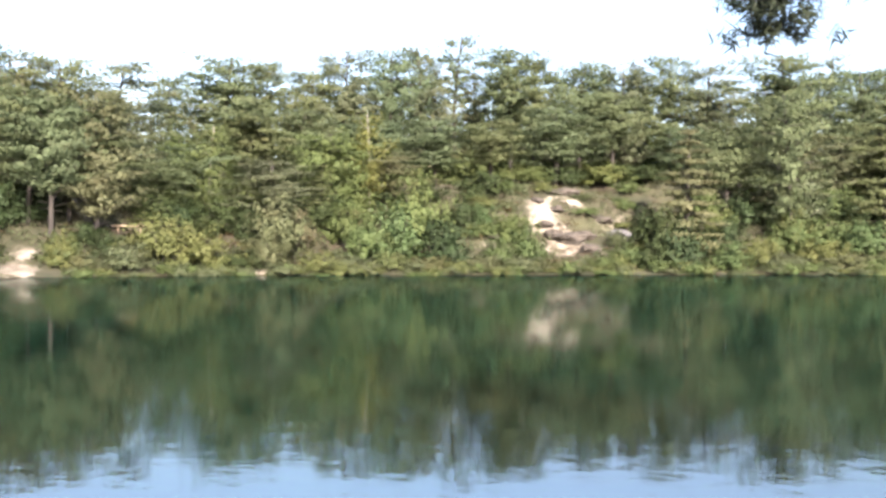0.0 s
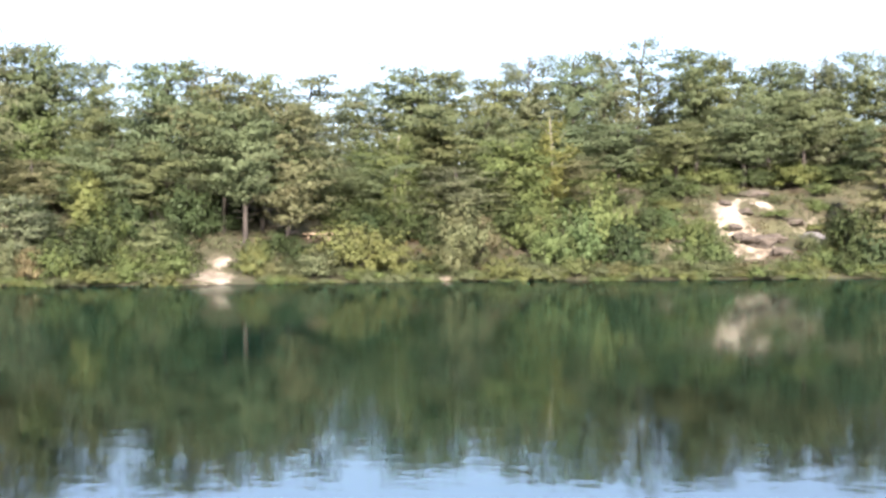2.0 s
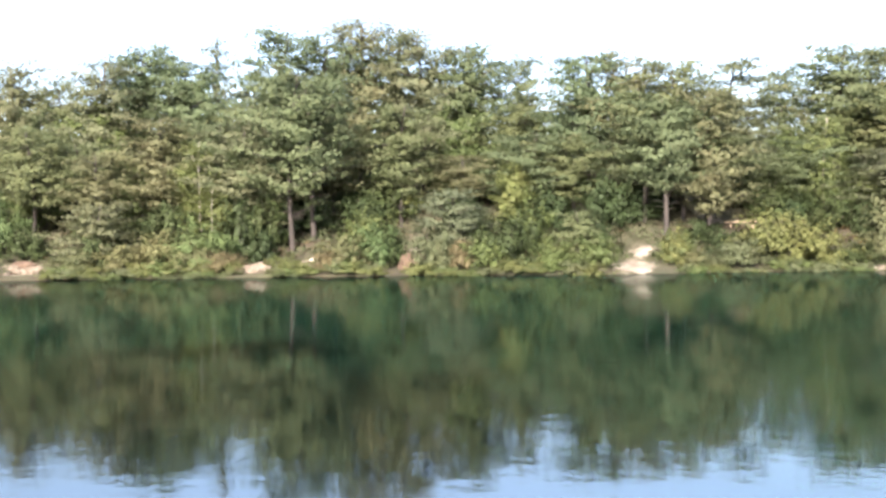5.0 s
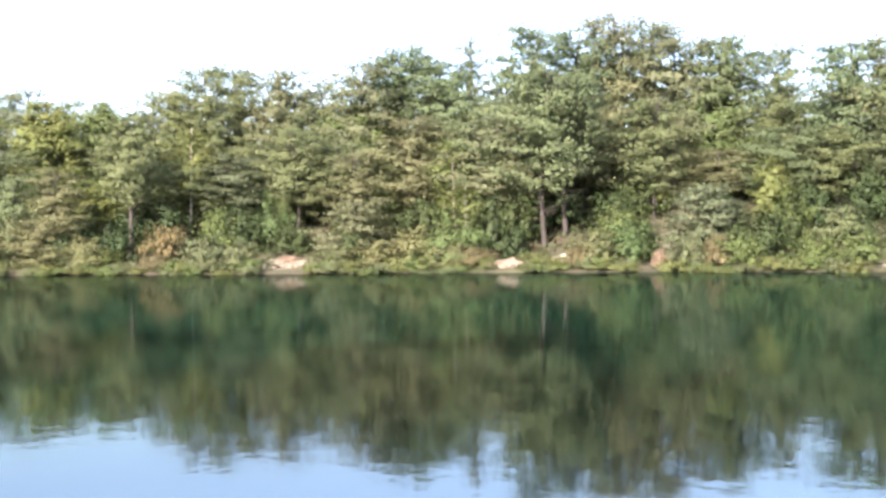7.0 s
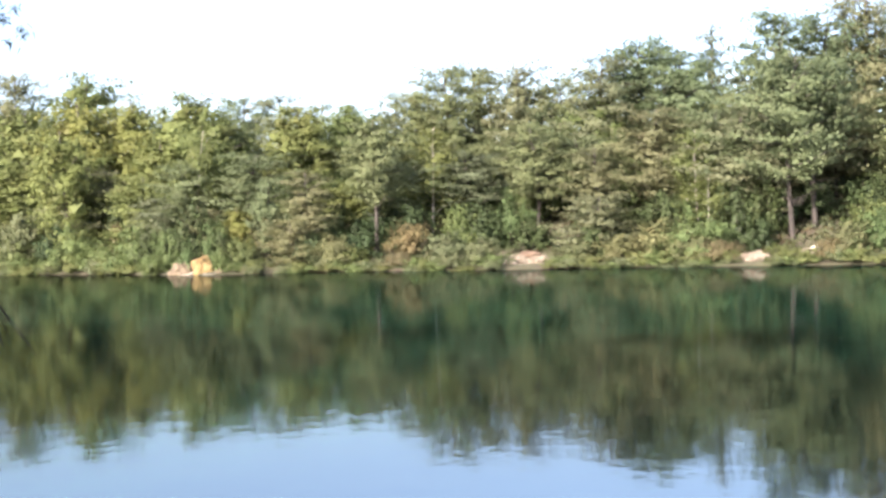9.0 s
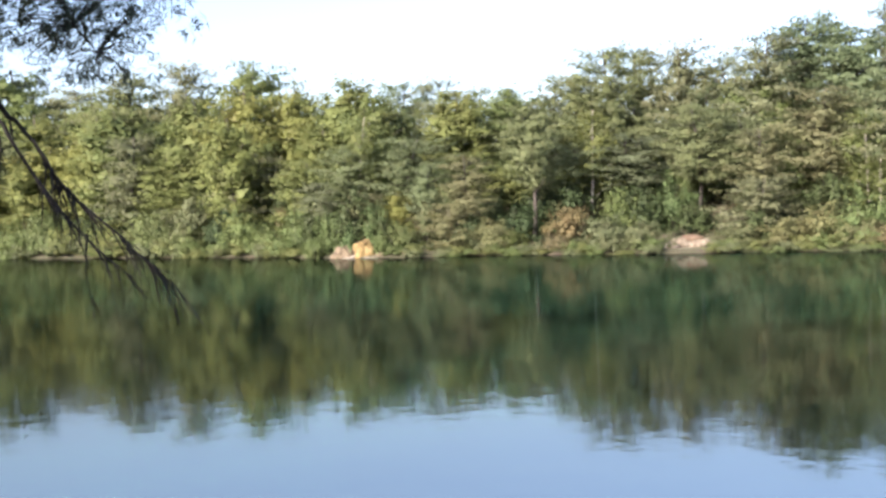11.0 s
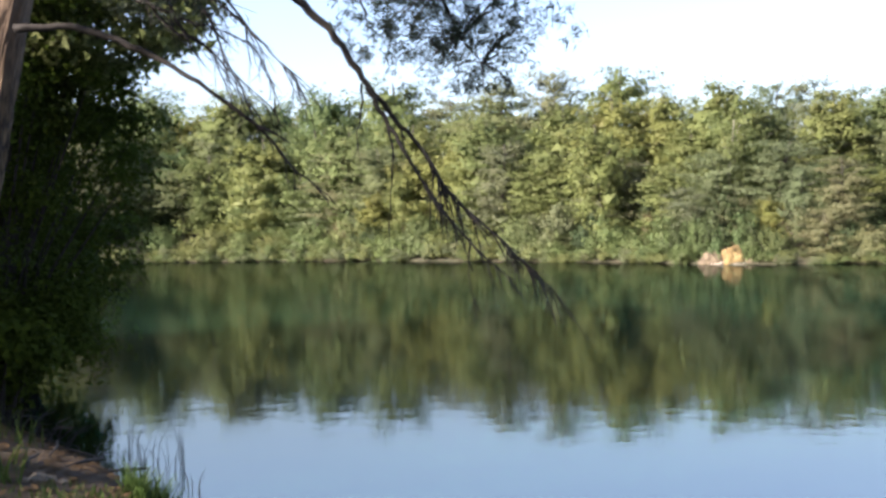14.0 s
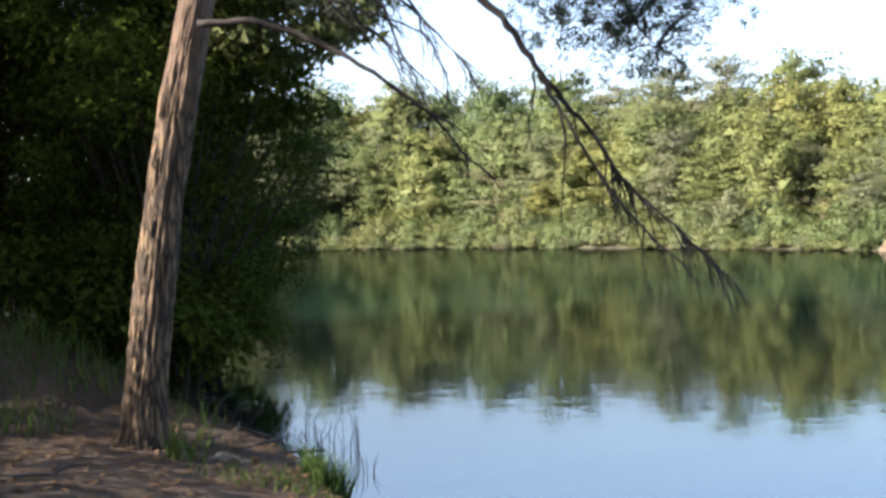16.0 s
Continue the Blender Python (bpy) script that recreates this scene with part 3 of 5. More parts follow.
def build_ground():
    azs = np.concatenate([np.arange(-30, 112, 0.7), np.arange(112, 330, 3.6)])
    rad = np.concatenate([np.geomspace(0.25, 20, 60), np.arange(21, 54, 3.0), np.arange(54, 86, 0.7), np.arange(86, 100, 1.4), np.arange(100, 150, 1.6), np.geomspace(165, 3000, 16)])
    A, R = np.meshgrid(np.radians(azs), rad, indexing="ij")
    X, Y = -R * np.sin(A), R * np.cos(A)
    Z = height_at(X, Y)
    d = shore_distance(X, Y)
    mask = np.zeros_like(X)
    for az, back, w, dep, strong in BARE:
        c = polar(az, shore_at(az) + back)
        e = c.normalized()
        along, across = (X - c.x) * e.x + (Y - c.y) * e.y, (X - c.x) * e.y - (Y - c.y) * e.x
        mask = np.maximum(mask, strong * np.exp(-((along / dep) ** 2 + (across / w) ** 2) ** 1.5))
    mask = np.where(R < 20, 0, mask)
    na, nr = X.shape
    verts = np.stack([X, Y, Z], -1).reshape(-1, 3)
    idx = np.arange(na * nr).reshape(na, nr)
    a, b = idx, np.roll(idx, -1, axis=0)
    faces = np.stack([a[:, :-1], a[:, 1:], b[:, 1:], b[:, :-1]], -1).reshape(-1, 4).tolist()
    verts = np.vstack([verts, [[0, 0, float(height_at(0.0, 0.0))]]])
    faces += [(int(a[k, 0]), int(b[k, 0]), na * nr) for k in range(na)]
    me = mesh_of("ground", verts, faces, True)
    me.attributes.new("bare", "FLOAT", "POINT").data.foreach_set("value", np.append(mask.reshape(-1), 0).astype(np.float32))
    me.attributes.new("trodden", "FLOAT", "POINT").data.foreach_set("value", np.append((R < 20).astype(float).reshape(-1), 1).astype(np.float32))
    if me.polygons[0].normal.z < 0:
        me.flip_normals()
    return tagged(part("ground", me, GROUND), "sandy bank with pine litter and bare pale clay", "ground", kind="structure")


build_ground()
outline = [polar(az, r, 0.0) for az, r in ((-52, 130), (-20, 130), (20, 100), (60, 110), (80, 150), (92, 170), (100, 150), (95, 40), (96, 14), (90, 6.5), (60, 1.9), (0, 1.2), (-60, 3.5), (-90, 20), (-80, 80))]
water = tagged(part("water", mesh_of("water", outline, [tuple(reversed(range(len(outline))))]), WATER), "calm green pool water mirroring the wooded bank", "water", kind="structure")

# ---- trees: one of each kind is built, the rest are copies ----
PINE_L = "Scots pine with dense blue-green crown on the far bank"
pines = [pine(11, PINE_L, bare=0.24), pine(12, PINE_L, spread=2.7, bare=0.2, peak=0.5), pine(13, PINE_L, spread=2.2, bare=0.36, peak=0.62), pine(14, PINE_L, spread=2.5, bare=0.12, leaves=NEEDLES_DULL, peak=0.42),
         pine(15, PINE_L, spread=2.9, bare=0.28, peak=0.62, limbs_n=60), pine(16, PINE_L, spread=2.3, bare=0.14, leaves=NEEDLES_DULL, peak=0.5)]
BACK_L = "pine in the dense wood at the back"
back_pines = [pine(19, BACK_L, bare=0.2, limbs_n=40, twigs=5, per=13, solid=16, needle=0.25), pine(20, BACK_L, spread=2.6, bare=0.2, leaves=NEEDLES_DULL, limbs_n=40, twigs=5, per=13, solid=16, needle=0.25, peak=0.4)]
AIRY_L = "thin-crowned tall pine standing above the others"
airy = [pine(21, AIRY_L, spread=1.9, bare=0.45, limbs_n=26, twigs=4, per=18, solid=2, peak=0.6), pine(22, AIRY_L, spread=1.5, bare=0.35, limbs_n=24, twigs=4, per=16, leaves=NEEDLES_DULL, solid=2, peak=0.3, long_=0.45)]
LOW_L = "low bushy pine with spreading boughs on the shore"
low_pines = [pine(17, LOW_L, 5.0, 2.4, 0.04, NEEDLES_DULL, 42, 6, 20, 16, 0.25, 0.16, 0.5), pine(18, LOW_L, 5.0, 2.2, 0.08, NEEDLES, 40, 6, 20, 16, 0.35, 0.16, 0.5)]
firs = [tiered(31, "conifer with level tiers of boughs at the water's edge"), tiered(32, "slender conifer with open tiers", spread=1.7, leaves=NEEDLES)]
birches = [broadleaf(41, "birch_tree", "birch with white trunk and light green crown", 8.0, 1.5, 0.26, BIRCH_LEAVES, BIRCH_BARK, 36, 0.14, 0.06, 16),
           broadleaf(42, "birch_tree", "birch with white trunk and yellowing crown", 8.0, 1.6, 0.26, YELLOW_LEAVES, BIRCH_BARK, 36, 0.14, 0.06, 16)]
OAK_L = "leafy broadleaf tree in the wood behind the pool"
oaks = [broadleaf(51, "broadleaf_tree", OAK_L, 8.0, 2.6, 0.12, OAK_LEAVES), broadleaf(52, "broadleaf_tree", OAK_L, 8.0, 2.2, 0.1, BIRCH_LEAVES),
        broadleaf(53, "broadleaf_tree", OAK_L, 8.0, 2.9, 0.15, BUSH_LEAVES), broadleaf(54, "broadleaf_tree", "yellow-green broadleaf tree in the wood", 8.0, 2.2, 0.1, YELLOW_LEAVES)]
bushes = [bush(61, "rounded green bush on the shore"), bush(62, "leafy green bush at the water's edge", 3.0, 2.2), bush(63, "olive scrub bush on the shore", 3.0, 1.9, SCRUB_LEAVES),
          bush(64, "dense dark green bush on the bank", 3.0, 2.0, OAK_LEAVES), bush(65, "low yellow-green bush by the water", 3.0, 2.4, PALE_BUSH_LEAVES), bush(66, "brownish heather scrub on the bank", 3.0, 2.3, HEATHER_LEAVES, 36),
          bush(68, "dark bush on the bank, leaves darkened for shade", 3.0, 2.0, SHADE_DARK_LEAVES)]
DEEP = bush_leaves(67, 3.0, 2.0, 24, 0.26, 8)
DEEP.materials.append(OAK_LEAVES)
deep_rows = []


def deepen(az, back, top, width, spin):
    dist = shore_at(az) + back
    p = polar(az, dist)
    deep_rows.append((DEEP, p.x, p.y, max(0.5, EYE_H + dist * math.tan(radians(top)) - float(height_at(p.x, p.y))), width, 3.0, 2.0, spin))


USED = set()


def plant(model, x, y, height, width, nominal_h, nominal_w, spin, label=""):
    """Stands a copy of the model on the ground, so high and so wide (crown radius)."""
    z = float(height_at(x, y))
    m = Matrix.LocRotScale((x, y, z - 0.05), Euler((0, 0, spin)), (width / nominal_w, width / nominal_w, height / nominal_h))
    if model.name not in USED:
        USED.add(model.name)
        model.matrix_basis = m
        ob = model
    else:
        keep = model.matrix_basis.copy()
        model.matrix_basis = Matrix.Identity(4)
        ob = copy_thing(model, m)
        model.matrix_basis = keep
    if label:
        tagged(ob, label)
    return ob


def stand(model, az, back, top, width, nominal_h, nominal_w, spin, label=""):
    """By bearing, metres behind the shore and the elevation of the top seen from the camera."""
    dist = shore_at(az) + back
    p = polar(az, dist)
    tall = (EYE_H + dist * math.tan(radians(top)) - float(height_at(p.x, p.y))) * 1.03
    return plant(model, p.x, p.y, max(tall, 0.5), width, nominal_h, nominal_w, spin, label)


PINE_W = [2.4, 2.7, 2.2, 2.5, 2.9, 2.3]
rng = np.random.default_rng(7)
# skyline pines: bearing, elevation of the top, metres behind the shore, crown radius
SKY_PINES_A = [(-21.5, 7.8, 16, 2.8), (-19.0, 7.5, 16, 2.8), (-15.5, 8.2, 14, 3.0), (-12.2, 7.7, 18, 2.4), (-10.5, 8.4, 20, 2.2), (-8.4, 7.9, 22, 2.3), (-6.3, 8.1, 20, 2.6), (-4.2, 8.3, 20, 2.0),
               (-3.1, 8.85, 22, 2.0), (1.1, 8.7, 24, 2.0), (2.6, 8.55, 20, 2.2), (4.7, 8.5, 20, 2.2), (6.1, 7.7, 20, 2.0), (8.4, 7.9, 22, 1.9), (10.3, 8.0, 16, 2.7), (15.0, 7.65, 11, 2.3)]
SKY_PINES_B = [(17.2, 7.75, 9, 2.4), (19.4, 7.85, 12, 2.4), (21.3, 8.4, 12, 2.4), (24.4, 8.1, 22, 1.7), (26.6, 8.8, 18, 2.2), (29.0, 9.2, 16, 2.3), (30.4, 9.45, 18, 2.0), (32.0, 9.85, 15, 2.2),
               (33.8, 9.1, 14, 2.2), (35.9, 9.4, 12, 2.5), (42.2, 8.6, 18, 2.1), (43.8, 7.95, 15, 2.2), (45.4, 7.0, 18, 1.8), (47.5, 7.6, 16, 2.1), (49.4, 7.75, 20, 1.8), (50.7, 7.7, 15, 2.0)]
SKY_PINES_C = [(52.2, 6.6, 16, 1.9), (58.6, 6.4, 18, 2.0), (60.4, 6.5, 20, 1.9), (70.4, 7.45, 20, 2.4), (73.0, 7.0, 16, 2.8), (12.6, 7.2, 26, 1.5), (39.9, 8.1, 16, 2.0), (75.2, 6.3, 26, 3.0)]
for i, (az, top, back, w) in enumerate(SKY_PINES_A + SKY_PINES_B + SKY_PINES_C):
    k = i % 6
    stand(pines[k], az, back, top, w * 1.3, 10.0, PINE_W[k], 1.7 * i)
for az, top, back, w, k in [(-0.5, 9.35, 26, 2.4, 0), (-17.5, 8.3, 22, 1.5, 1), (38.6, 9.0, 22, 1.5, 1), (40.7, 8.5, 24, 1.6, 0), (53.4, 6.35, 24, 1.2, 1), (56.9, 6.15, 22, 1.6, 0), (32.9, 9.95, 20, 1.2, 1), (-8.9, 8.25, 26, 1.1, 1)]:
    stand(airy[k], az, back, top, w, 10.0, (1.9, 1.5)[k], az)
for i, (az, top, back, w, k) in enumerate([(62.9, 6.3, 18, 2.6, 1), (65.2, 6.1, 18, 2.4, 3), (67.6, 7.2, 24, 3.6, 0), (77.8, 6.95, 24, 4.2, 0), (81.3, 6.5, 20, 4.2, 2), (85.5, 6.5, 18, 4.6, 1), (89.5, 6.6, 16, 4.6, 0), (93.0, 6.9, 14, 4.6, 2),
                                           (55.2, 5.75, 16, 2.4, 1), (57.8, 5.7, 13, 2.4, 1), (61.8, 5.6, 12, 2.4, 1), (67.5, 6.0, 14, 2.8, 3), (70.0, 5.6, 12, 2.8, 1), (73.5, 5.2, 10, 3.0, 1), (80.0, 5.0, 10, 3.4, 1), (84.0, 4.6, 8, 3.6, 3)]):
    stand(oaks[k], az, back, top * 1.08, w * 1.4, 8.0, (2.6, 2.2, 2.9, 2.2)[k], i * 1.3)

# nearer trees of the bank, singly
stand(firs[0], -11.3, 3.5, 5.0, 3.0, 10.0, 2.4, 0.3)
stand(pines[1], -15.9, 5.5, 6.6, 2.6, 10.0, 2.7, 0.9)
stand(firs[1], -20.0, 7.0, 6.0, 2.6, 10.0, 1.7, 2.1)
stand(pines[4], 35.3, 5.6, 7.6, 3.4, 10.0, 2.9, 0.4, "large spreading Scots pine over a shaded hollow")
stand(pines[2], 34.2, 6.8, 7.2, 2.5, 10.0, 2.2, 2.9)
stand(pines[3], 37.6, 8.0, 5.2, 3.2, 10.0, 2.5, 1.9)
stand(pines[3], 36.4, 9.5, 5.6, 3.0, 10.0, 2.5, 0.2)
stand(pines[2], 17.9, 5.5, 6.2, 2.6, 10.0, 2.2, 1.1)
stand(pines[2], 17.0, 7.5, 6.0, 2.2, 10.0, 2.2, 2.4)
stand(pines[0], 18.7, 8.0, 6.6, 2.4, 10.0, 2.4, 0.6)
stand(pines[5], 15.9, 6.5, 6.4, 2.6, 10.0, 2.3, 2.2)
for az, back, top, w, k in [(3.45, 9.5, 6.0, 1.5, 1), (10.8, 9.0, 5.2, 1.5, 0), (39.5, 7.0, 4.6, 1.6, 1), (51.7, 8.0, 5.2, 1.8, 0), (62.5, 9.0, 5.2, 1.6, 0)]:
    stand(birches[k], az, back, top, w, 8.0, (1.5, 1.6)[k], az)

SKYLINE = [(-22, 7.6), (-13, 7.2), (-5, 8), (0, 8.2), (8, 7.4), (13.5, 6.3), (20, 7.4), (23.5, 6.6), (30, 8.8), (36, 8.6), (44, 7.2), (50, 7.0), (55, 5.5), (62, 5.8), (70, 6.4), (80, 6.5), (95, 7.0)]


def skyline(az):
    return float(np.interp(az, [p[0] for p in SKYLINE], [p[1] for p in SKYLINE]))


# the wood fills in behind and between: three loose rows
for row, (back, low, high, step) in enumerate([(9.5, 0.46, 0.72, 2.7), (15.5, 0.66, 0.9, 3.0), (27.0, 0.90, 1.0, 2.1)]):
    az = -22.5 + row * 0.8
    while az < 95:
        far = shore_at(az) / 62
        a = az + rng.uniform(-0.5, 0.5)
        gap = (row == 0 and -11 < a < -0.5) or (row < 2 and 31.3 < a < 32.9)
        if not gap:
            top = skyline(a) * rng.uniform(low, high)
            leafy = rng.random() < (0.12 if a < 53 else 0.68)
            k = int(rng.integers(0, 6))
            b = back + rng.uniform(-1.8, 1.8)
            if leafy:
                k = int(rng.choice([0, 1, 1, 3, 3, 2] if a > 53 else [2, 2]))
                stand(oaks[k], a, b, top, rng.uniform(2.8, 3.8) * far ** 0.7, 8.0, (2.6, 2.2, 2.9, 2.2)[k], rng.uniform(0, 6))
            elif row == 2:
                stand(back_pines[k % 2], a, b, top, rng.uniform(2.4, 3.2) * far ** 0.5, 10.0, (2.4, 2.6)[k % 2], rng.uniform(0, 6))
            else:
                stand(pines[k], a, b, top, rng.uniform(2.4, 3.2) * far ** 0.5, 10.0, PINE_W[k], rng.uniform(0, 6))
        az += step / far ** 0.6

# plants of the shore and the bank, singly: bearing, elevation of the top, metres behind the edge, half width, kind
SHORE_BUSHES_A = [(-19.7, -0.59, 1, 1.5, 1), (-19.2, 0.79, 4, 1.9, 0), (-18.2, -0.48, 1, 1.6, 2), (-17.4, 1.03, 6, 1.9, 0), (-17.3, 0.01, 2.6, 2, 4), (-16, 1.61, 6, 1.5, 4), (-15.7, -0.64, 1, 1.6, 2), (-14.6, 0.12, 2, 1.5, 4), (-13.2, -0.16, 1.4, 1.4, 0),
    (-11.1, 0.61, 1.6, 1.7, 6), (-10.3, 1.6, 3, 1.9, 6), (-9.7, -0.19, 1.2, 1.2, 6), (-8.6, -0.2, 2.6, 1.2, 1), (-8.1, 0.32, 5.5, 0.8, 2), (-7.5, -0.88, 1.2, 1.2, 3), (-6.5, 2.03, 11.5, 1.1, 2), (-5.5, -0.98, 0.8, 1.3, 5), (-4, 0.5, 3, 1.1, 0)]
SHORE_BUSHES_B = [(-3.8, -0.92, 0.7, 1.5, 2), (-3.2, 1.29, 6, 1.4, 3), (-2.6, 0, 2.4, 1.1, 0), (-1.8, -0.94, 0.8, 1.3, 2), (-1.7, 1.54, 7, 1.2, 0), (-0, 0.91, 2.4, 1.5, 6), (0.5, -0.96, 0.4, 1.1, 2), (1.3, 3.11, 5.5, 2.2, 1), (2.3, 1.56, 3.5, 1.9, 0),
    (2.5, -0.76, 0.6, 1.2, 4), (3.4, 1.22, 3.2, 1.6, 1), (4.4, -0.86, 0.5, 1.2, 2), (4.6, 1.74, 5, 1.4, 0), (5.9, -0.74, 0.6, 1.2, 4), (6.8, 1.5, 5, 1.1, 5), (7.8, 2.07, 3.2, 1.7, 2), (8.3, 0.43, 1.6, 1.1, 2), (9.6, -0.69, 1.2, 1.3, 6)]
SHORE_BUSHES_C = [(11.5, 0.36, 2.2, 2.2, 4), (13.0, 0.95, 3, 2.4, 4), (14.6, -0.28, 1.2, 1.4, 2), (16.2, -0.94, 0.8, 0.7, 2), (16.6, -0.91, 0.7, 0.7, 2), (17.4, 0.02, 2, 1, 4), (17.4, 0.07, 1.8, 1, 4), (19.4, 1.26, 8.5, 1.5, 6),
    (21, -0.14, 1.2, 1.2, 0), (23, -0.36, 1, 1.2, 0), (23.1, 2.16, 8, 1.3, 6), (24.1, 1.89, 5.5, 1.2, 1), (25.4, 0.74, 1.8, 1.6, 6), (26.3, 0.15, 1.2, 1.1, 1), (27.3, -0.12, 1, 0.8, 5), (28.5, 0.26, 1.6, 1.3, 2), (31.4, 0.51, 2.2, 1.3, 0)]
SHORE_BUSHES_D = [(31.7, 1.15, 4.5, 1.5, 3), (32.8, 0.16, 1.5, 1.3, 2), (33.6, -0.68, 0.9, 1, 5), (35.6, -0.99, 0.6, 1, 4), (38, -1.24, 0.5, 0.7, 4), (38.4, -0.69, 0.8, 1.2, 5), (39, -0.61, 0.9, 1, 5), (39.4, 0.86, 2.4, 2.1, 1), (39.6, -0.44, 0.8, 1.2, 2),
    (40.3, -0.14, 1.5, 1.4, 0), (41.1, 0.41, 1.6, 1.5, 2), (42.9, -0.22, 1.3, 1.7, 2), (45.1, -0.45, 1.2, 1.2, 2), (46.9, 0.61, 4.2, 1.3, 6), (48, 1.72, 6, 1.4, 1), (49.4, -0.24, 1.3, 1.2, 2), (50.3, 1.23, 4.5, 1.3, 0), (51.1, 0.05, 1.6, 1.5, 2)]
SHORE_BUSHES_E = [(52.8, 0.69, 3, 1.4, 5), (53.2, -0.83, 1, 1.1, 5), (55.6, -0.52, 2, 1.2, 3), (56.3, -1.23, 0.3, 0.6, 4), (56.4, 0.15, 1.2, 1.3, 2), (60.5, -0.04, 1.4, 1.1, 4), (64.5, -0.66, 1, 1, 3), (63.1, -0.1, 1.3, 0.45, 1), (61.6, -0.45, 0.3, 0.5, 1), (65.3, 0.7, 2.4, 1.7, 0), (66.1, -0.73, 0.6, 1.3, 1),
    (66.9, 0.09, 1.4, 1.6, 1), (67.9, 0.66, 1.6, 1.9, 1), (70.2, 1.67, 3.6, 2.3, 2), (70.6, 0.1, 1.4, 2, 4), (71.8, 0.63, 1.6, 1.7, 4), (72.1, 0.76, 2.6, 2.4, 4), (73.6, -0.17, 1.2, 2.2, 4), (74, 0.14, 1.2, 1.6, 3), (75.8, 0.32, 1.4, 1.7, 3)]
SHORE_BUSHES_F = [(76.9, 0.74, 2.4, 1.9, 4), (78.2, 0.37, 1.6, 2.3, 1), (79.8, 0.93, 2.6, 2.5, 4), (81.1, 0.04, 1, 2.1, 3), (82, 0.71, 2.5, 2.6, 0), (83.6, 0.22, 1.3, 2.2, 4), (84.9, 0.1, 2.4, 2.5, 4), (85, 0.38, 1.5, 2.3, 0), (86.4, 0.28, 2.6, 2.6, 4),
    (86.4, 0.62, 1.5, 2.6, 4), (87.5, -0.09, 2, 1.8, 4), (88.8, 0.61, 4, 2.5, 0)]
LOW_PINES = [(21.9, 1.03, 2.2, 1.6, 1), (28.1, 1.98, 3.6, 2.5, 0), (44, 1.52, 2.6, 2.6, 0), (58.2, 0.82, 1.6, 1.7, 0), (59.4, 2.63, 3.6, 1.5, 1)]
SHORE_OAKS = [(24.9, 3.34, 7, 1.4, 1), (60.7, 1.49, 3.2, 1.2, 3), (68.4, 5.28, 5, 2.7, 3), (74.4, 4.14, 8, 2.9, 1), (77.6, 3.14, 7, 2.5, 1), (79, 2.24, 5, 2, 3), (83.9, 3.24, 8, 3.5, 2), (86.9, 2.81, 8, 3.1, 0), (87.9, 4.42, 12, 3.9, 2),
    (89.5, 2.09, 8, 2.8, 2), (90.2, 4.74, 12, 4, 0)]
SHORE_BIRCHES = [(39, 2.32, 5, 1.6, 0)]
SHORE_PINES = [(44.1, 3.78, 6.5, 1.9, 5), (54.4, 5.44, 3.4, 2.1, 2), (57.6, 3, 3, 2, 3), (62.2, 1.38, 4.5, 1.5, 5), (64.4, 1.86, 4, 1.8, 3), (72.9, 4.23, 7, 2.7, 5)]
SHORE_FIRS = [(5.7, 3.31, 7.5, 1.3, 1), (81.6, 3.73, 7, 2.8, 1)]
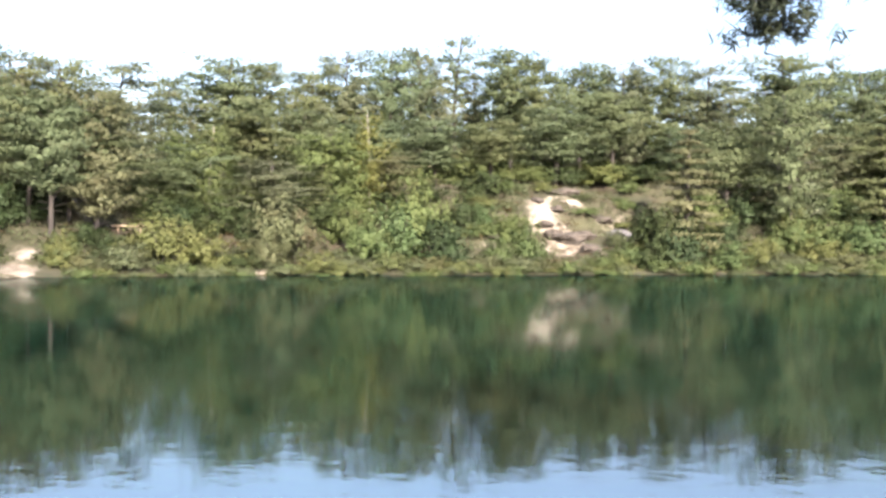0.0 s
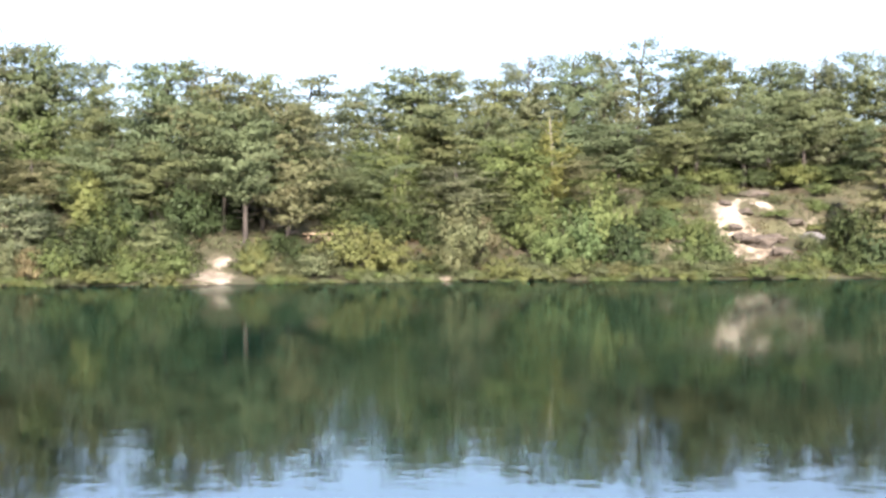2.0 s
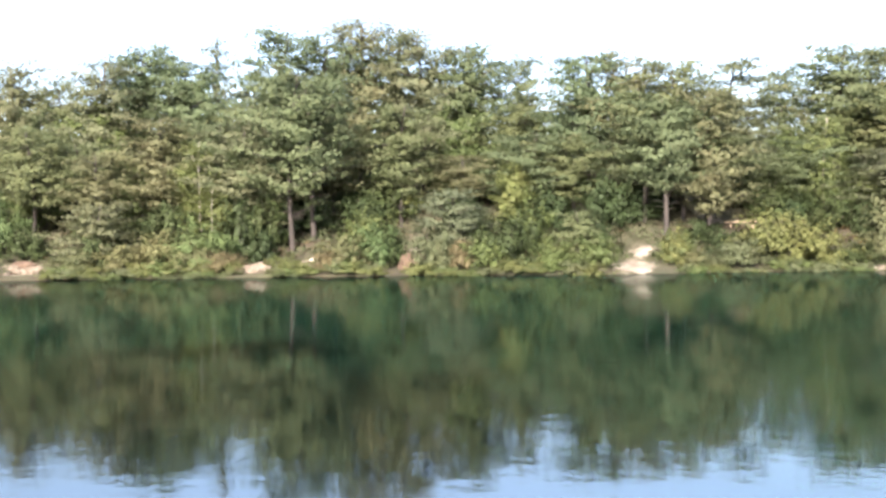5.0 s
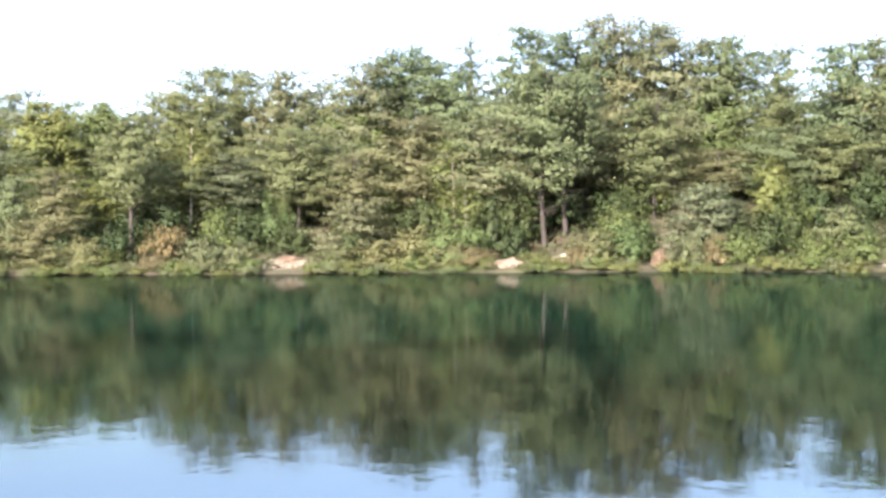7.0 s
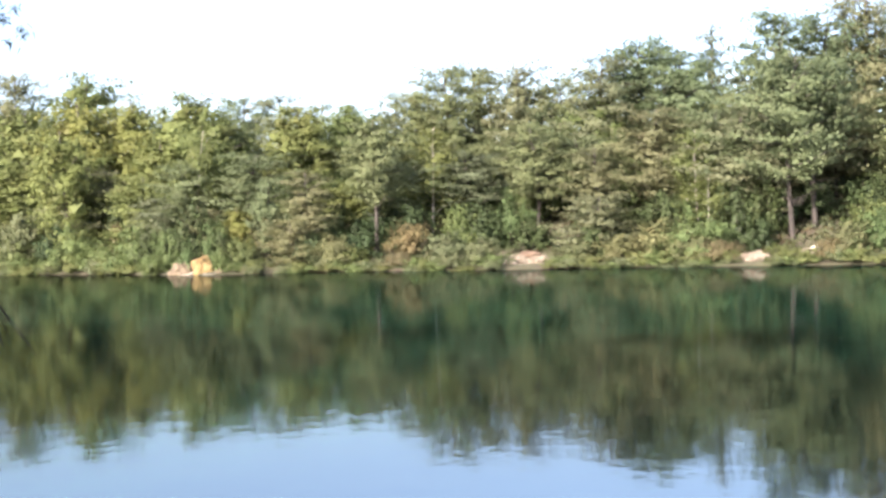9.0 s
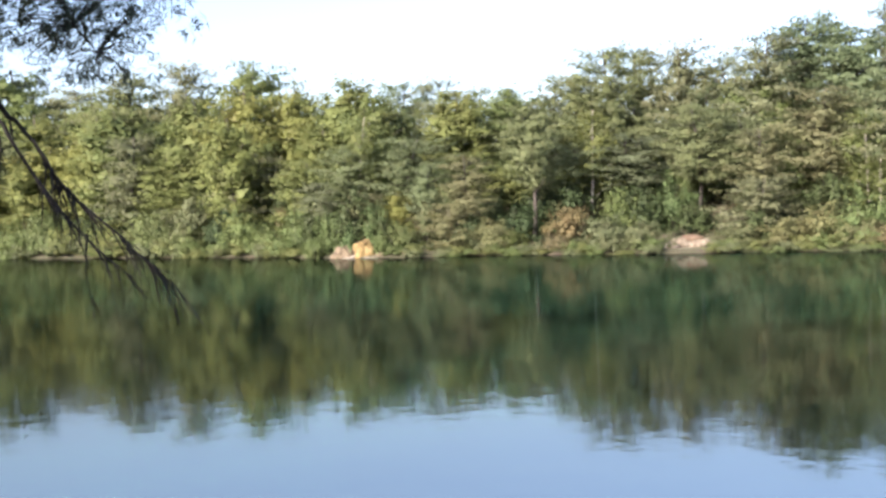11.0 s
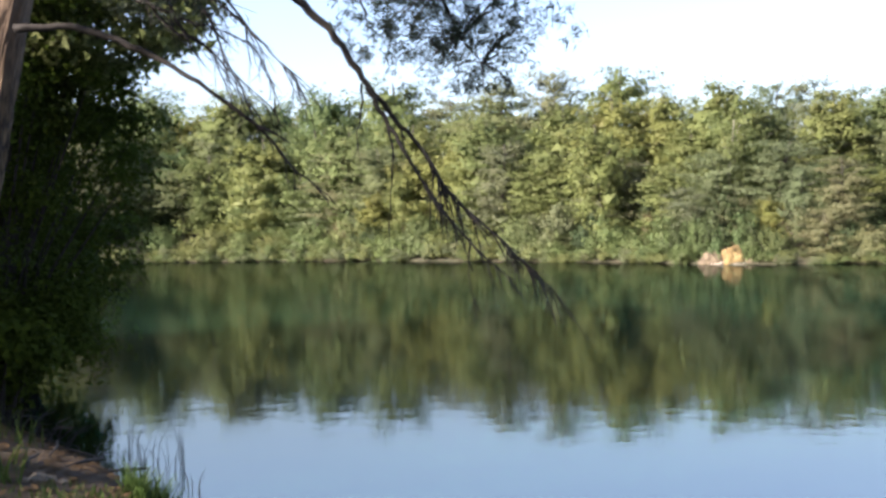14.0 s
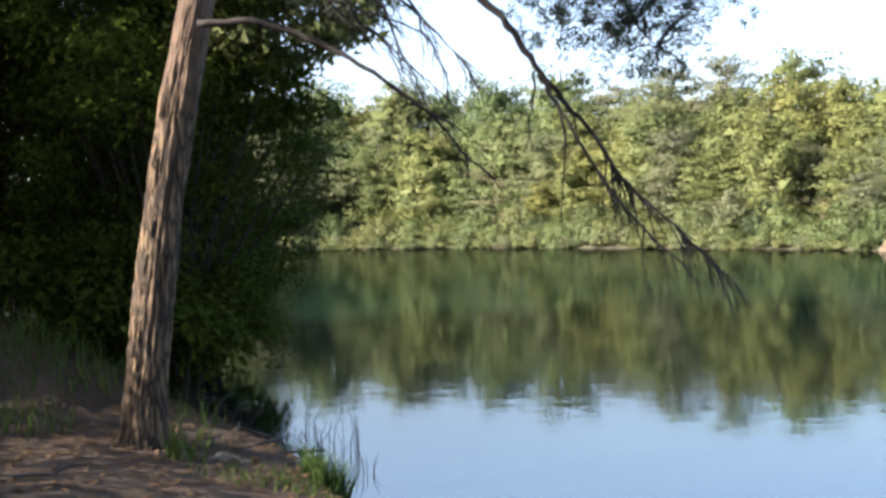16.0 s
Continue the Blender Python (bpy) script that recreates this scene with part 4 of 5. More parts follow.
# mostly the dark kind 6, set where shade lies in hollows and between plants
SHADE_FILL_BUSHES = [(37.5, 1.9, 5.2, 1.3, 6), (36.5, 2.1, 5.8, 1.3, 6), (35.7, 2.2, 7.5, 1.5, 6), (34.6, 2.0, 8.5, 1.7, 6), (36.6, 0.2, 3.6, 0.8, 6), (9.4, 2.2, 10.5, 1.8, 6), (11.6, 2.0, 11.0, 1.8, 6), (8.0, 2.6, 12.0, 1.8, 6), (14.6, 1.4, 10.5, 1.6, 6), (18.2, 1.6, 9.5, 1.6, 6),
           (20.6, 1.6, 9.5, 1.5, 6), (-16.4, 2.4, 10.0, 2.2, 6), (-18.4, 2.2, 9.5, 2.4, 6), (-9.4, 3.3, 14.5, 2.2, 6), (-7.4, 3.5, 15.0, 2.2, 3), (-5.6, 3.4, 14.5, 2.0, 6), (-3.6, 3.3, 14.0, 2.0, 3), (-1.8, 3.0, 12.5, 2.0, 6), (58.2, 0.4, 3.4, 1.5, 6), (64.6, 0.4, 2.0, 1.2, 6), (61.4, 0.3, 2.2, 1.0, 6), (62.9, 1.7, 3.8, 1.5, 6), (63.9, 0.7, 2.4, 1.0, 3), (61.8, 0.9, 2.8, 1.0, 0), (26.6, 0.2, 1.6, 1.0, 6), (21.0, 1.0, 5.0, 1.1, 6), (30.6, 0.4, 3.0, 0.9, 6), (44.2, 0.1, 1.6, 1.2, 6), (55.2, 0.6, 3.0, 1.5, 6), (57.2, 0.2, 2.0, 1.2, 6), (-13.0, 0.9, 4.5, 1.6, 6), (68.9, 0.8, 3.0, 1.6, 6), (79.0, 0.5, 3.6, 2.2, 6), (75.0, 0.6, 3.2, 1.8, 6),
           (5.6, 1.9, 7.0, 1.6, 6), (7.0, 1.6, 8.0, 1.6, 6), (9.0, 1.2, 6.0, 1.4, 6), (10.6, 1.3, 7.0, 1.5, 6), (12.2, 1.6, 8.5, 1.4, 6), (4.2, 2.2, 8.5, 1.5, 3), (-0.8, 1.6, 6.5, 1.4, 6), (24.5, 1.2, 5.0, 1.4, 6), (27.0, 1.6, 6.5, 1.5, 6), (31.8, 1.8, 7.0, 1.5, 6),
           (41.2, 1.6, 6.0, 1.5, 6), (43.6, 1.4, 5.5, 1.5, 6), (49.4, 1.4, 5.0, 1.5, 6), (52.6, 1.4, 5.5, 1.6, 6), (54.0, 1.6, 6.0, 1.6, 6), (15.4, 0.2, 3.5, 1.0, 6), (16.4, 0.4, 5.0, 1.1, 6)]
for i, (az, top, back, w, k) in enumerate(SHORE_BUSHES_A + SHORE_BUSHES_B + SHORE_BUSHES_C + SHORE_BUSHES_D + SHORE_BUSHES_E + SHORE_BUSHES_F + SHADE_FILL_BUSHES):
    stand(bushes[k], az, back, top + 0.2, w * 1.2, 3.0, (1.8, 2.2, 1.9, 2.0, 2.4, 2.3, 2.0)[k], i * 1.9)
for i, (az, top, back, w, k) in enumerate(LOW_PINES):
    stand(low_pines[k], az, back, top, w, 5.0, (2.4, 2.2)[k], i * 1.4)
for i, (az, top, back, w, k) in enumerate(SHORE_OAKS):
    stand(oaks[k], az, back, top, w, 8.0, (2.6, 2.2, 2.9, 2.2)[k], i * 1.2)
for i, (az, top, back, w, k) in enumerate(SHORE_PINES):
    stand(pines[k], az, back, top, w, 10.0, PINE_W[k], i * 1.5)
for i, (az, top, back, w, k) in enumerate(SHORE_FIRS):
    stand(firs[k], az, back, top, w, 10.0, (2.4, 1.7)[k], i * 0.8)
for az, top, back, w, k in SHORE_BIRCHES:
    stand(birches[k], az, back, top, w, 8.0, (1.5, 1.6)[k], az)
# low growth up the bank between the trees, kind 6 colouring in shaded gaps
az = -22.0
while az < 92:
    a = az + rng.uniform(-0.6, 0.6)
    if not (-9.5 < a < -1.0 or 2.4 < a < 4.4 or 8.5 < a < 11.6 or 12.6 < a < 21.4 or 24 < a < 38.6 or 45.6 < a < 48.6 or 60.5 < a < 64.5):
        k = int(rng.choice([0, 6, 2, 3, 6, 5]))
        b = rng.uniform(5.0, 9.0)
        stand(bushes[k], a, b, rng.uniform(1.0, 2.1) * (62 / shore_at(a)), rng.uniform(1.3, 2.0), 3.0, 2.0, rng.uniform(0, 6))
    az += 3.0
# understory at the foot of the pines, its shade mostly put in by dark kind 6
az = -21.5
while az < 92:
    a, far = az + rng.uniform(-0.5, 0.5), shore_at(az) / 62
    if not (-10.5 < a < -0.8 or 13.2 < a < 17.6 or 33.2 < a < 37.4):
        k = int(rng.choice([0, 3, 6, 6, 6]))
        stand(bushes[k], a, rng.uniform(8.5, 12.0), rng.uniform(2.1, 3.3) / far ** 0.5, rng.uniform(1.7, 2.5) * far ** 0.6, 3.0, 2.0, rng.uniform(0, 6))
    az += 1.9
# shaded growth under the pines behind the bench
for i in range(14):
    a = 9.5 + 0.85 * i
    if 15.4 < a < 17.4:
        continue
    stand(bushes[3], a, rng.uniform(11.0, 14.5), rng.uniform(1.9, 2.6), rng.uniform(1.8, 2.4), 3.0, 2.0, rng.uniform(0, 6))
# undergrowth in the wood, and leaves hanging over the water's edge
az = -22.0
while az < 94:
    a = az + rng.uniform(-0.5, 0.5)
    deepen(a, rng.uniform(14, 22) if not -12 < a < 0 else rng.uniform(15, 20), rng.uniform(2.6, 3.6) * (66 / shore_at(a)) ** 0.5, rng.uniform(2.4, 3.2) * shore_at(a) / 62, rng.uniform(0, 6))
    az += 2.4
az = -23.0
while az < 96:
    a, far = az + rng.uniform(-0.6, 0.6), shore_at(min(max(az, -20), 90)) / 62
    deepen(a, rng.uniform(33, 42), skyline(a) * rng.uniform(0.5, 0.66), rng.uniform(4.0, 5.2) * far, rng.uniform(0, 6))
    az += 2.3
for i in range(7):
    deepen(-9.5 + 1.5 * i, 25.0 + 2 * (i % 2), 4.4 + 0.3 * (i % 3), 2.8, 1.3 * i)
az = -23.0
while az < 96:    # leafy growth closing the wood behind the crowns
    a, far = az + rng.uniform(-0.6, 0.6), shore_at(min(max(az, -20), 90)) / 62
    deepen(a, rng.uniform(29, 34), skyline(a) * rng.uniform(0.74, 0.86), rng.uniform(2.6, 3.4) * far, rng.uniform(0, 6))
    az += 2.0
thicket("wood_undergrowth", "dark leafy undergrowth deep in the wood", deep_rows)
SCRUB_MESHES = [bush_leaves(71 + i, 3.0, 2.0, 22, 0.17, 10) for i in range(3)]
for me, leaves_, in zip(SCRUB_MESHES, (PALE_BUSH_LEAVES, SCRUB_LEAVES, BUSH_LEAVES)):
    me.materials.append(leaves_)
for j, (me, name, label) in enumerate(zip(SCRUB_MESHES, ("reedy_fringe", "scrub_fringe", "leafy_fringe"), ("yellow-green sedge and brambles along the waterline", "olive heather scrub along the waterline", "green bramble hanging over the waterline"))):
    rows = []
    az = -22.0 + 0.5 * j
    while az < 91:
        a = az + rng.uniform(-0.6, 0.6)
        if not (17.9 < a < 20.8 or 29.3 < a < 30.6 or 36.2 < a < 37.6 or 46.2 < a < 48.2 or 61.4 < a < 64.4):
            far = shore_at(a) / 62
            p = polar(a, shore_at(a) + rng.uniform(-0.45, 0.5))
            rows.append((me, p.x, p.y, (rng.uniform(0.35, 1.1) if a < 64 else rng.uniform(0.8, 1.6)) * far ** 0.7, rng.uniform(0.8, 1.5) * far ** 0.8, 3.0, 2.0, rng.uniform(0, 6)))
        az += 1.9 if az < 64 else 1.5
    for i in range(26):    # tufts of scrub on the bare slope
        a, b = rng.uniform(-10, -0.5), rng.uniform(1.5, 13)
        if any(strong >= 0.5 and abs(a - az_) * 1.2 < w + 0.5 and -dep - 1.2 < b - back < dep for az_, back, w, dep, strong in BARE):
            continue
        p = polar(a, shore_at(a) + b)
        rows.append((me, p.x, p.y, rng.uniform(0.4, 1.2), rng.uniform(0.7, 1.5), 3.0, 2.0, rng.uniform(0, 6)))
    thicket(name, label, rows)


def ground_cover(name, label, leaves, seed, count, size, tall):
    """Heather, bracken and moss in low cushions over the far bank."""
    rng_ = np.random.default_rng(seed)
    a = rng_.uniform(-22, 66, count)
    b = rng_.uniform(0.2, 1, count) ** 1.4 * 14
    dist = np.interp(a, [q[0] for q in FAR_SHORE], [q[1] for q in FAR_SHORE]) + b
    x, y = -dist * np.sin(np.radians(a)), dist * np.cos(np.radians(a))
    z = height_at(x, y)
    clumps = []
    for i in range(count):
        if any(strong >= 0.5 and ((b[i] - back) / dep) ** 2 + (math.radians(a[i] - az) * dist[i] / w) ** 2 < 1.0 for az, back, w, dep, strong in BARE):
            continue
        r = rng_.uniform(0.25, 0.6)
        clumps.append((x[i], y[i], z[i] + 0.06, r, tall * rng_.uniform(0.5, 1.2), 60 * r))
    return tagged(part(name, leaf_mesh(name, rng_, clumps, size, aspect=0.6, fill=0.6, wild=0.7), leaves), label, "undergrowth", kind="stuff")


BRACKEN = foliage("dry_bracken", (0.060, 0.042, 0.022), (0.105, 0.078, 0.040), (0.150, 0.120, 0.062), 0.3, 0.7)
ground_cover("heather", "dull green heather and bramble over the bank", SCRUB_LEAVES, 5, 2600, 0.13, 0.32)
ground_cover("bracken", "brown dry bracken among the heather", BRACKEN, 6, 1000, 0.13, 0.28)

# ---- things on the far bank ----
def lump(seed, sx, sy, sz, cuts=2):
    """An uneven boulder or clod."""
    bm = bmesh.new()
    bmesh.ops.create_icosphere(bm, subdivisions=cuts + 1, radius=1.0)
    for v in bm.verts:
        n = noise.noise(v.co * 1.3 + Vector((seed, 0, 0))) * 0.45 + noise.noise(v.co * 3.1 + Vector((0, seed, 0))) * 0.2
        v.co = Vector((v.co.x * sx, v.co.y * sy, v.co.z * sz)) * (1 + n)
    me = bpy.data.meshes.new("lump")
    bm.to_mesh(me)
    bm.free()
    return me


def lie(name, label, category, az, back, size, mat, seed, sink=0.3):
    p = polar(az, shore_at(az) + back)
    ob = part(name, lump(seed, *size), mat)
    ob.matrix_basis = pose(p.x, p.y, float(height_at(p.x, p.y)) + size[2] * (1 - 2 * sink) * 0.5, 0, 0, az)
    return tagged(ob, label, category)


TAN_CLAY = plain("tan_clay", [(0.3, (0.050, 0.038, 0.024)), (0.5, (0.115, 0.088, 0.056)), (0.8, (0.21, 0.17, 0.11))], 2.4, 0.95, 0.9, 0.12)
RUSTY_EARTH = plain("rusty_earth", [(0.3, (0.050, 0.031, 0.020)), (0.5, (0.105, 0.070, 0.046)), (0.8, (0.18, 0.130, 0.090))], 2.0, 0.95, 0.9, 0.12)
BROWN_EARTH = plain("brown_earth", [(0.3, (0.028, 0.023, 0.018)), (0.55, (0.072, 0.060, 0.047)), (0.8, (0.13, 0.112, 0.09))], 2.2, 0.95, 0.9, 0.12)
lie("clay_outcrop", "ochre yellow clay face at the waterline", "rock", 62.4, 0.7, (0.62, 0.5, 0.80), OCHRE, 3.0, 0.42)
lie("clay_outcrop", "dull tan clay face beside the ochre one", "rock", 63.35, 0.8, (0.68, 0.5, 0.56), TAN_CLAY, 5.0, 0.42)
lie("clay_outcrop", "pinkish brown earth bank above the clay", "rock", 62.75, 1.9, (0.95, 0.6, 0.70), RUSTY_EARTH, 12.0, 0.46)
lie("clay_outcrop", "low ochre clay ledge at the waterline", "rock", 61.6, 0.5, (0.35, 0.3, 0.22), TAN_CLAY, 6.0, 0.4)
lie("clay_outcrop", "rusty bare earth below the pines", "rock", 29.9, 2.2, (0.45, 0.5, 0.7), RUSTY_EARTH, 15.0, 0.4)
lie("clay_outcrop", "rusty bare earth above the clay blocks", "rock", 47.2, 3.0, (0.65, 0.4, 0.35), RUSTY_EARTH, 16.0, 0.4)
lie("boulder", "pale sunlit boulder at the shore", "rock", 36.9, 0.9, (0.75, 0.5, 0.35), PALE_CLAY, 11.0)
lie("boulder", "pale sunlit boulder at the shore", "rock", 34.6, 2.4, (0.6, 0.4, 0.25), PALE_CLAY, 12.0)
lie("boulder", "grey boulder on the clay slope", "rock", -8.25, 7.4, (0.85, 0.6, 0.65), GREY_STONE, 14.0)
for i, (az, back, w, h) in enumerate([(-5.9, 5.9, 0.85, 0.38), (-5.2, 6.6, 0.6, 0.3), (-6.5, 7.0, 0.7, 0.3), (-6.9, 4.6, 0.6, 0.3), (-2.2, 6.0, 0.5, 0.3), (-5.6, 11.4, 0.9, 0.3), (-4.75, 7.5, 0.5, 0.2), (-4.4, 9.9, 0.35, 0.2), (-5.3, 9.2, 0.45, 0.22), (-7.4, 9.0, 0.6, 0.25)]):
    lie("earth_ledge", "crumbling brown earth ledge on the clay slope", "rock", az, back, (w * 1.1, 0.55, h), BROWN_EARTH, 31.0 + i)
for i, (az, back, s) in enumerate([(46.7, 1.6, 0.5), (47.5, 1.8, 0.55), (48.0, 1.2, 0.35), (8.4, 0.2, 0.22), (9.4, 0.2, 0.25), (10.2, 0.2, 0.2), (60.4, 0.2, 0.25), (58.8, 0.2, 0.2), (37.9, 0.5, 0.3), (6.6, 0.2, 0.22)]):
    lie("clay_block", "weathered pale clay block at the shore", "rock", az, back, (s, s * 0.7, s * 0.6), PALE_CLAY, 20.0 + i)


def box(bm, sx, sy, sz, at, turn=0.0, bevel=0.01):
    r = bmesh.ops.create_cube(bm, size=1.0, matrix=Matrix.Translation(at) @ Matrix.Rotation(turn, 4, "Z") @ Matrix.Diagonal((sx, sy, sz, 1)))
    bmesh.ops.bevel(bm, geom=list({e for v in r["verts"] for e in v.link_edges}), offset=bevel, segments=1, affect="EDGES")


def boxed(name, *boxes):
    bm = bmesh.new()
    for b in boxes:
        box(bm, *b)
    me = bpy.data.meshes.new(name)
    bm.to_mesh(me)
    bm.free()
    return me


bench = thing("bench", "pale weathered wooden bench on the bank", "bench")
bench_back = 5.0
while EYE_H + (shore_at(14.4) + bench_back) * math.tan(radians(0.36)) - float(height_at(*polar(14.4, shore_at(14.4) + bench_back)[:2])) > 0.5 and bench_back < 16:
    bench_back += 0.25
p = polar(14.4, shore_at(14.4) + bench_back)
bench_z = EYE_H + (shore_at(14.4) + bench_back) * math.tan(radians(0.36))
bench.matrix_basis = pose(p.x, p.y, float(height_at(p.x, p.y)), 0, 0, 14.4)
up = bench_z - float(height_at(p.x, p.y))
part("seat", boxed("seat", (1.9, 0.35, 0.09, (0, 0, up))), WOOD, bench)
for x in (-0.6, 0.55):
    part("leg", boxed("leg", (0.10, 0.22, up, (x, 0.02, up / 2 - 0.06))), WOOD, bench)


# ---- near bank: the leaning pine, its boughs, the laurel and the grass ----
def at(az, el, dist, turned=79.0):
    """A near point by bearing and elevation from the camera as it is turned that far."""
    p = polar(az, dist) + polar(turned, ARM)
    p.z = EYE_H + dist * math.tan(radians(el))
    return p


TRUNK_D = 8.9
near_pine = thing("pine_tree", "leaning pine with furrowed grey-brown bark beside the water", "tree")
foot = at(97.85, -9.8, TRUNK_D)
GROUND_HERE = float(height_at(foot.x, foot.y))


def trunk_axis(z):
    az = 97.85 - 0.5 * z - 0.148 * z * z if z < 3.6 else 94.13 - 1.56 * (z - 3.6)
    return polar(az, TRUNK_D, GROUND_HERE + z) + polar(83.0, ARM)


v, f = [], []
SIDES = 110
levels = [-0.5, -0.1, 0.0, 0.04, 0.08, 0.12, 0.16, 0.2] + [0.2 + 0.035 * i for i in range(1, 116)] + [4.6, 5.4, 6.4, 7.6, 9.0, 10.5]
for z in levels:
    c = trunk_axis(z)
    r = 0.155 * (1 - 0.055 * max(z, 0)) + 0.045 * math.exp(-max(z, 0) / 0.14)
    for k in range(SIDES):
        a = 2 * math.pi * k / SIDES
        q = Vector((math.cos(a) * 2.2, math.sin(a) * 2.2, z * 1.1))
        ridge = noise.noise(q * 1.6) * 0.10 + abs(noise.noise(Vector((q.x * 3.4, q.y * 3.4, z * 1.8)))) * 0.26
        bend_ = 0.35 * noise.noise(Vector((q.x, q.y, z * 2.6)))
        crack = abs(noise.noise(Vector((q.x * 2.6 + bend_, q.y * 2.6 - bend_, z * 2.1 + 7.0))))
        scaly = noise.noise(Vector((q.x * 7.0, q.y * 7.0, z * 9.0))) * 0.02
        furrow = 0.16 * max(0.0, 1.0 - crack / 0.11) * (1.0 if z < 2.6 else max(0.25, 1 - (z - 2.6) * 0.7))
        v.append(c + Vector((math.cos(a), math.sin(a), 0)) * max(r, 0.03) * (0.94 + ridge * 0.7 + scaly - furrow))
for i in range(len(levels) - 1):
    for k in range(SIDES):
        a, b = i * SIDES + k, i * SIDES + (k + 1) % SIDES
        f.append((a, b, b + SIDES, a + SIDES))
part("trunk", mesh_of("near_trunk", v, f, True), PINE_BARK, near_pine, "leaning furrowed trunk")


def limb(name, pts, r0, r1, parent, label="", sides=8, wobble=0.02, seed=1):
    rng_ = random.Random(seed)
    dense = []
    for a, b in zip(pts, pts[1:]):
        for k in range(4):
            dense.append(Vector(a).lerp(Vector(b), k / 4) + Vector([rng_.uniform(-wobble, wobble) for _ in range(3)]) * (0.5 if k else 0.2))
    dense.append(Vector(pts[-1]))
    n = len(dense) - 1
    vv, ff = [], []
    tube(vv, ff, dense, [r1 + (r0 - r1) * (1 - i / n) ** 1.5 for i in range(n + 1)], sides, 0.15, rng_)
    return dense, vv, ff


def spray(vv, ff, dense, rng_, start, count, length, down, radius):
    """Side twigs off the last stretch of a limb; returns their tips."""
    tips = []
    n = len(dense)
    for _ in range(count):
        i = rng_.randrange(int(start * n), n)
        p = dense[i]
        d = (dense[min(i + 1, n - 1)] - dense[max(i - 1, 0)]).normalized()
        side = Vector((rng_.uniform(-1, 1), rng_.uniform(-1, 1), rng_.uniform(-0.8, 0.5)))
        way = (d * 0.9 + side * 0.55 + Vector((0, 0, -down))).normalized()
        l = length * rng_.uniform(0.4, 1.1)
        mid = p + way * l * 0.5
        tip = p + (way + Vector((0, 0, -down * 0.6))).normalized() * l + Vector([rng_.uniform(-0.05, 0.05) for _ in range(3)])
        tube(vv, ff, [p, mid, tip], [radius, radius * 0.7, radius * 0.3], 4)
        if rng_.random() < 0.7:
            w2 = (way + Vector([rng_.uniform(-0.7, 0.7) for _ in range(3)])).normalized()
            tube(vv, ff, [mid, mid + w2 * l * 0.45], [radius * 0.6, radius * 0.25], 3)
        tips.append(tip)
    return tips


# long drooping bough over the water: bearing, elevation, distance
BOUGH = [(92.5, 26, 8.4), (90.0, 20, 8.3), (86.0, 14.6, 8.2), (82.29, 11.17, 8.1), (80.99, 9.89, 8.05), (79.96, 8.58, 8.0), (79.05, 7.13, 8.0), (78.01, 5.80, 8.0), (76.97, 4.60, 8.0), (76.06, 3.26, 8.0),
         (75.29, 1.91, 8.0), (73.98, 0.69, 8.0), (72.68, -0.53, 8.0), (71.64, -1.60, 8.0), (70.4, -2.9, 8.0)]
r5 = random.Random(9)
dense, vv, ff = limb("branch", [at(*b) for b in BOUGH], 0.040, 0.005, near_pine, seed=3)
spray(vv, ff, dense, r5, 0.62, 46, 0.38, 0.35, 0.006)
spray(vv, ff, dense, r5, 0.35, 10, 0.30, 0.7, 0.006)
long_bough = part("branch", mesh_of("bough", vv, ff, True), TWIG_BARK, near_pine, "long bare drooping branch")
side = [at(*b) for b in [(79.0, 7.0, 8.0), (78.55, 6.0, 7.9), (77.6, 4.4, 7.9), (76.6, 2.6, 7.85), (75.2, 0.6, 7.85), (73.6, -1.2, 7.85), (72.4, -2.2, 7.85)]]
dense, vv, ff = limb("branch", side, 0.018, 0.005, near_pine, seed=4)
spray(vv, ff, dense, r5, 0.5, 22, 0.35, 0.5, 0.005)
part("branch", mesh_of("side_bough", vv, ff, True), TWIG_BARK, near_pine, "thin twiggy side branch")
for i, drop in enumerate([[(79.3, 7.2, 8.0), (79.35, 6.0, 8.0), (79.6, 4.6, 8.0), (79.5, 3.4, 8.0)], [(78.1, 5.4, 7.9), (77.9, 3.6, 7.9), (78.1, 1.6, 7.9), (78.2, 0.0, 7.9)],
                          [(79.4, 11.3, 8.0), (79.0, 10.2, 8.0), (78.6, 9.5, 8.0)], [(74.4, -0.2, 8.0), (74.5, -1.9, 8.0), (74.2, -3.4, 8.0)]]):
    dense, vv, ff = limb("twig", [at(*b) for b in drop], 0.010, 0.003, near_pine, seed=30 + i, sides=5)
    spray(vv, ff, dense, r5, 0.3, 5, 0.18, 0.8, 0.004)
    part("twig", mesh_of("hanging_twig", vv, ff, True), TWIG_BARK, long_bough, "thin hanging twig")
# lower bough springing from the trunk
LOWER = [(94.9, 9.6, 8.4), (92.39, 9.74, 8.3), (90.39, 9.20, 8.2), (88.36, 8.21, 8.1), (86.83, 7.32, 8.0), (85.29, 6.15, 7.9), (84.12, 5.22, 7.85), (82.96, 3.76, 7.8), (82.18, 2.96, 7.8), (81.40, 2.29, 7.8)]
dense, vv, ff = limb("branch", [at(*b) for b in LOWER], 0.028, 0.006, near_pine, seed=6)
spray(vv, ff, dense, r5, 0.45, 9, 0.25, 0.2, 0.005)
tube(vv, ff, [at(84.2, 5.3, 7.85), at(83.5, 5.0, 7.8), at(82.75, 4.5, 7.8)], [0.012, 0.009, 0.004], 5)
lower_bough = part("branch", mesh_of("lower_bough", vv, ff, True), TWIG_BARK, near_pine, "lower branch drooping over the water")
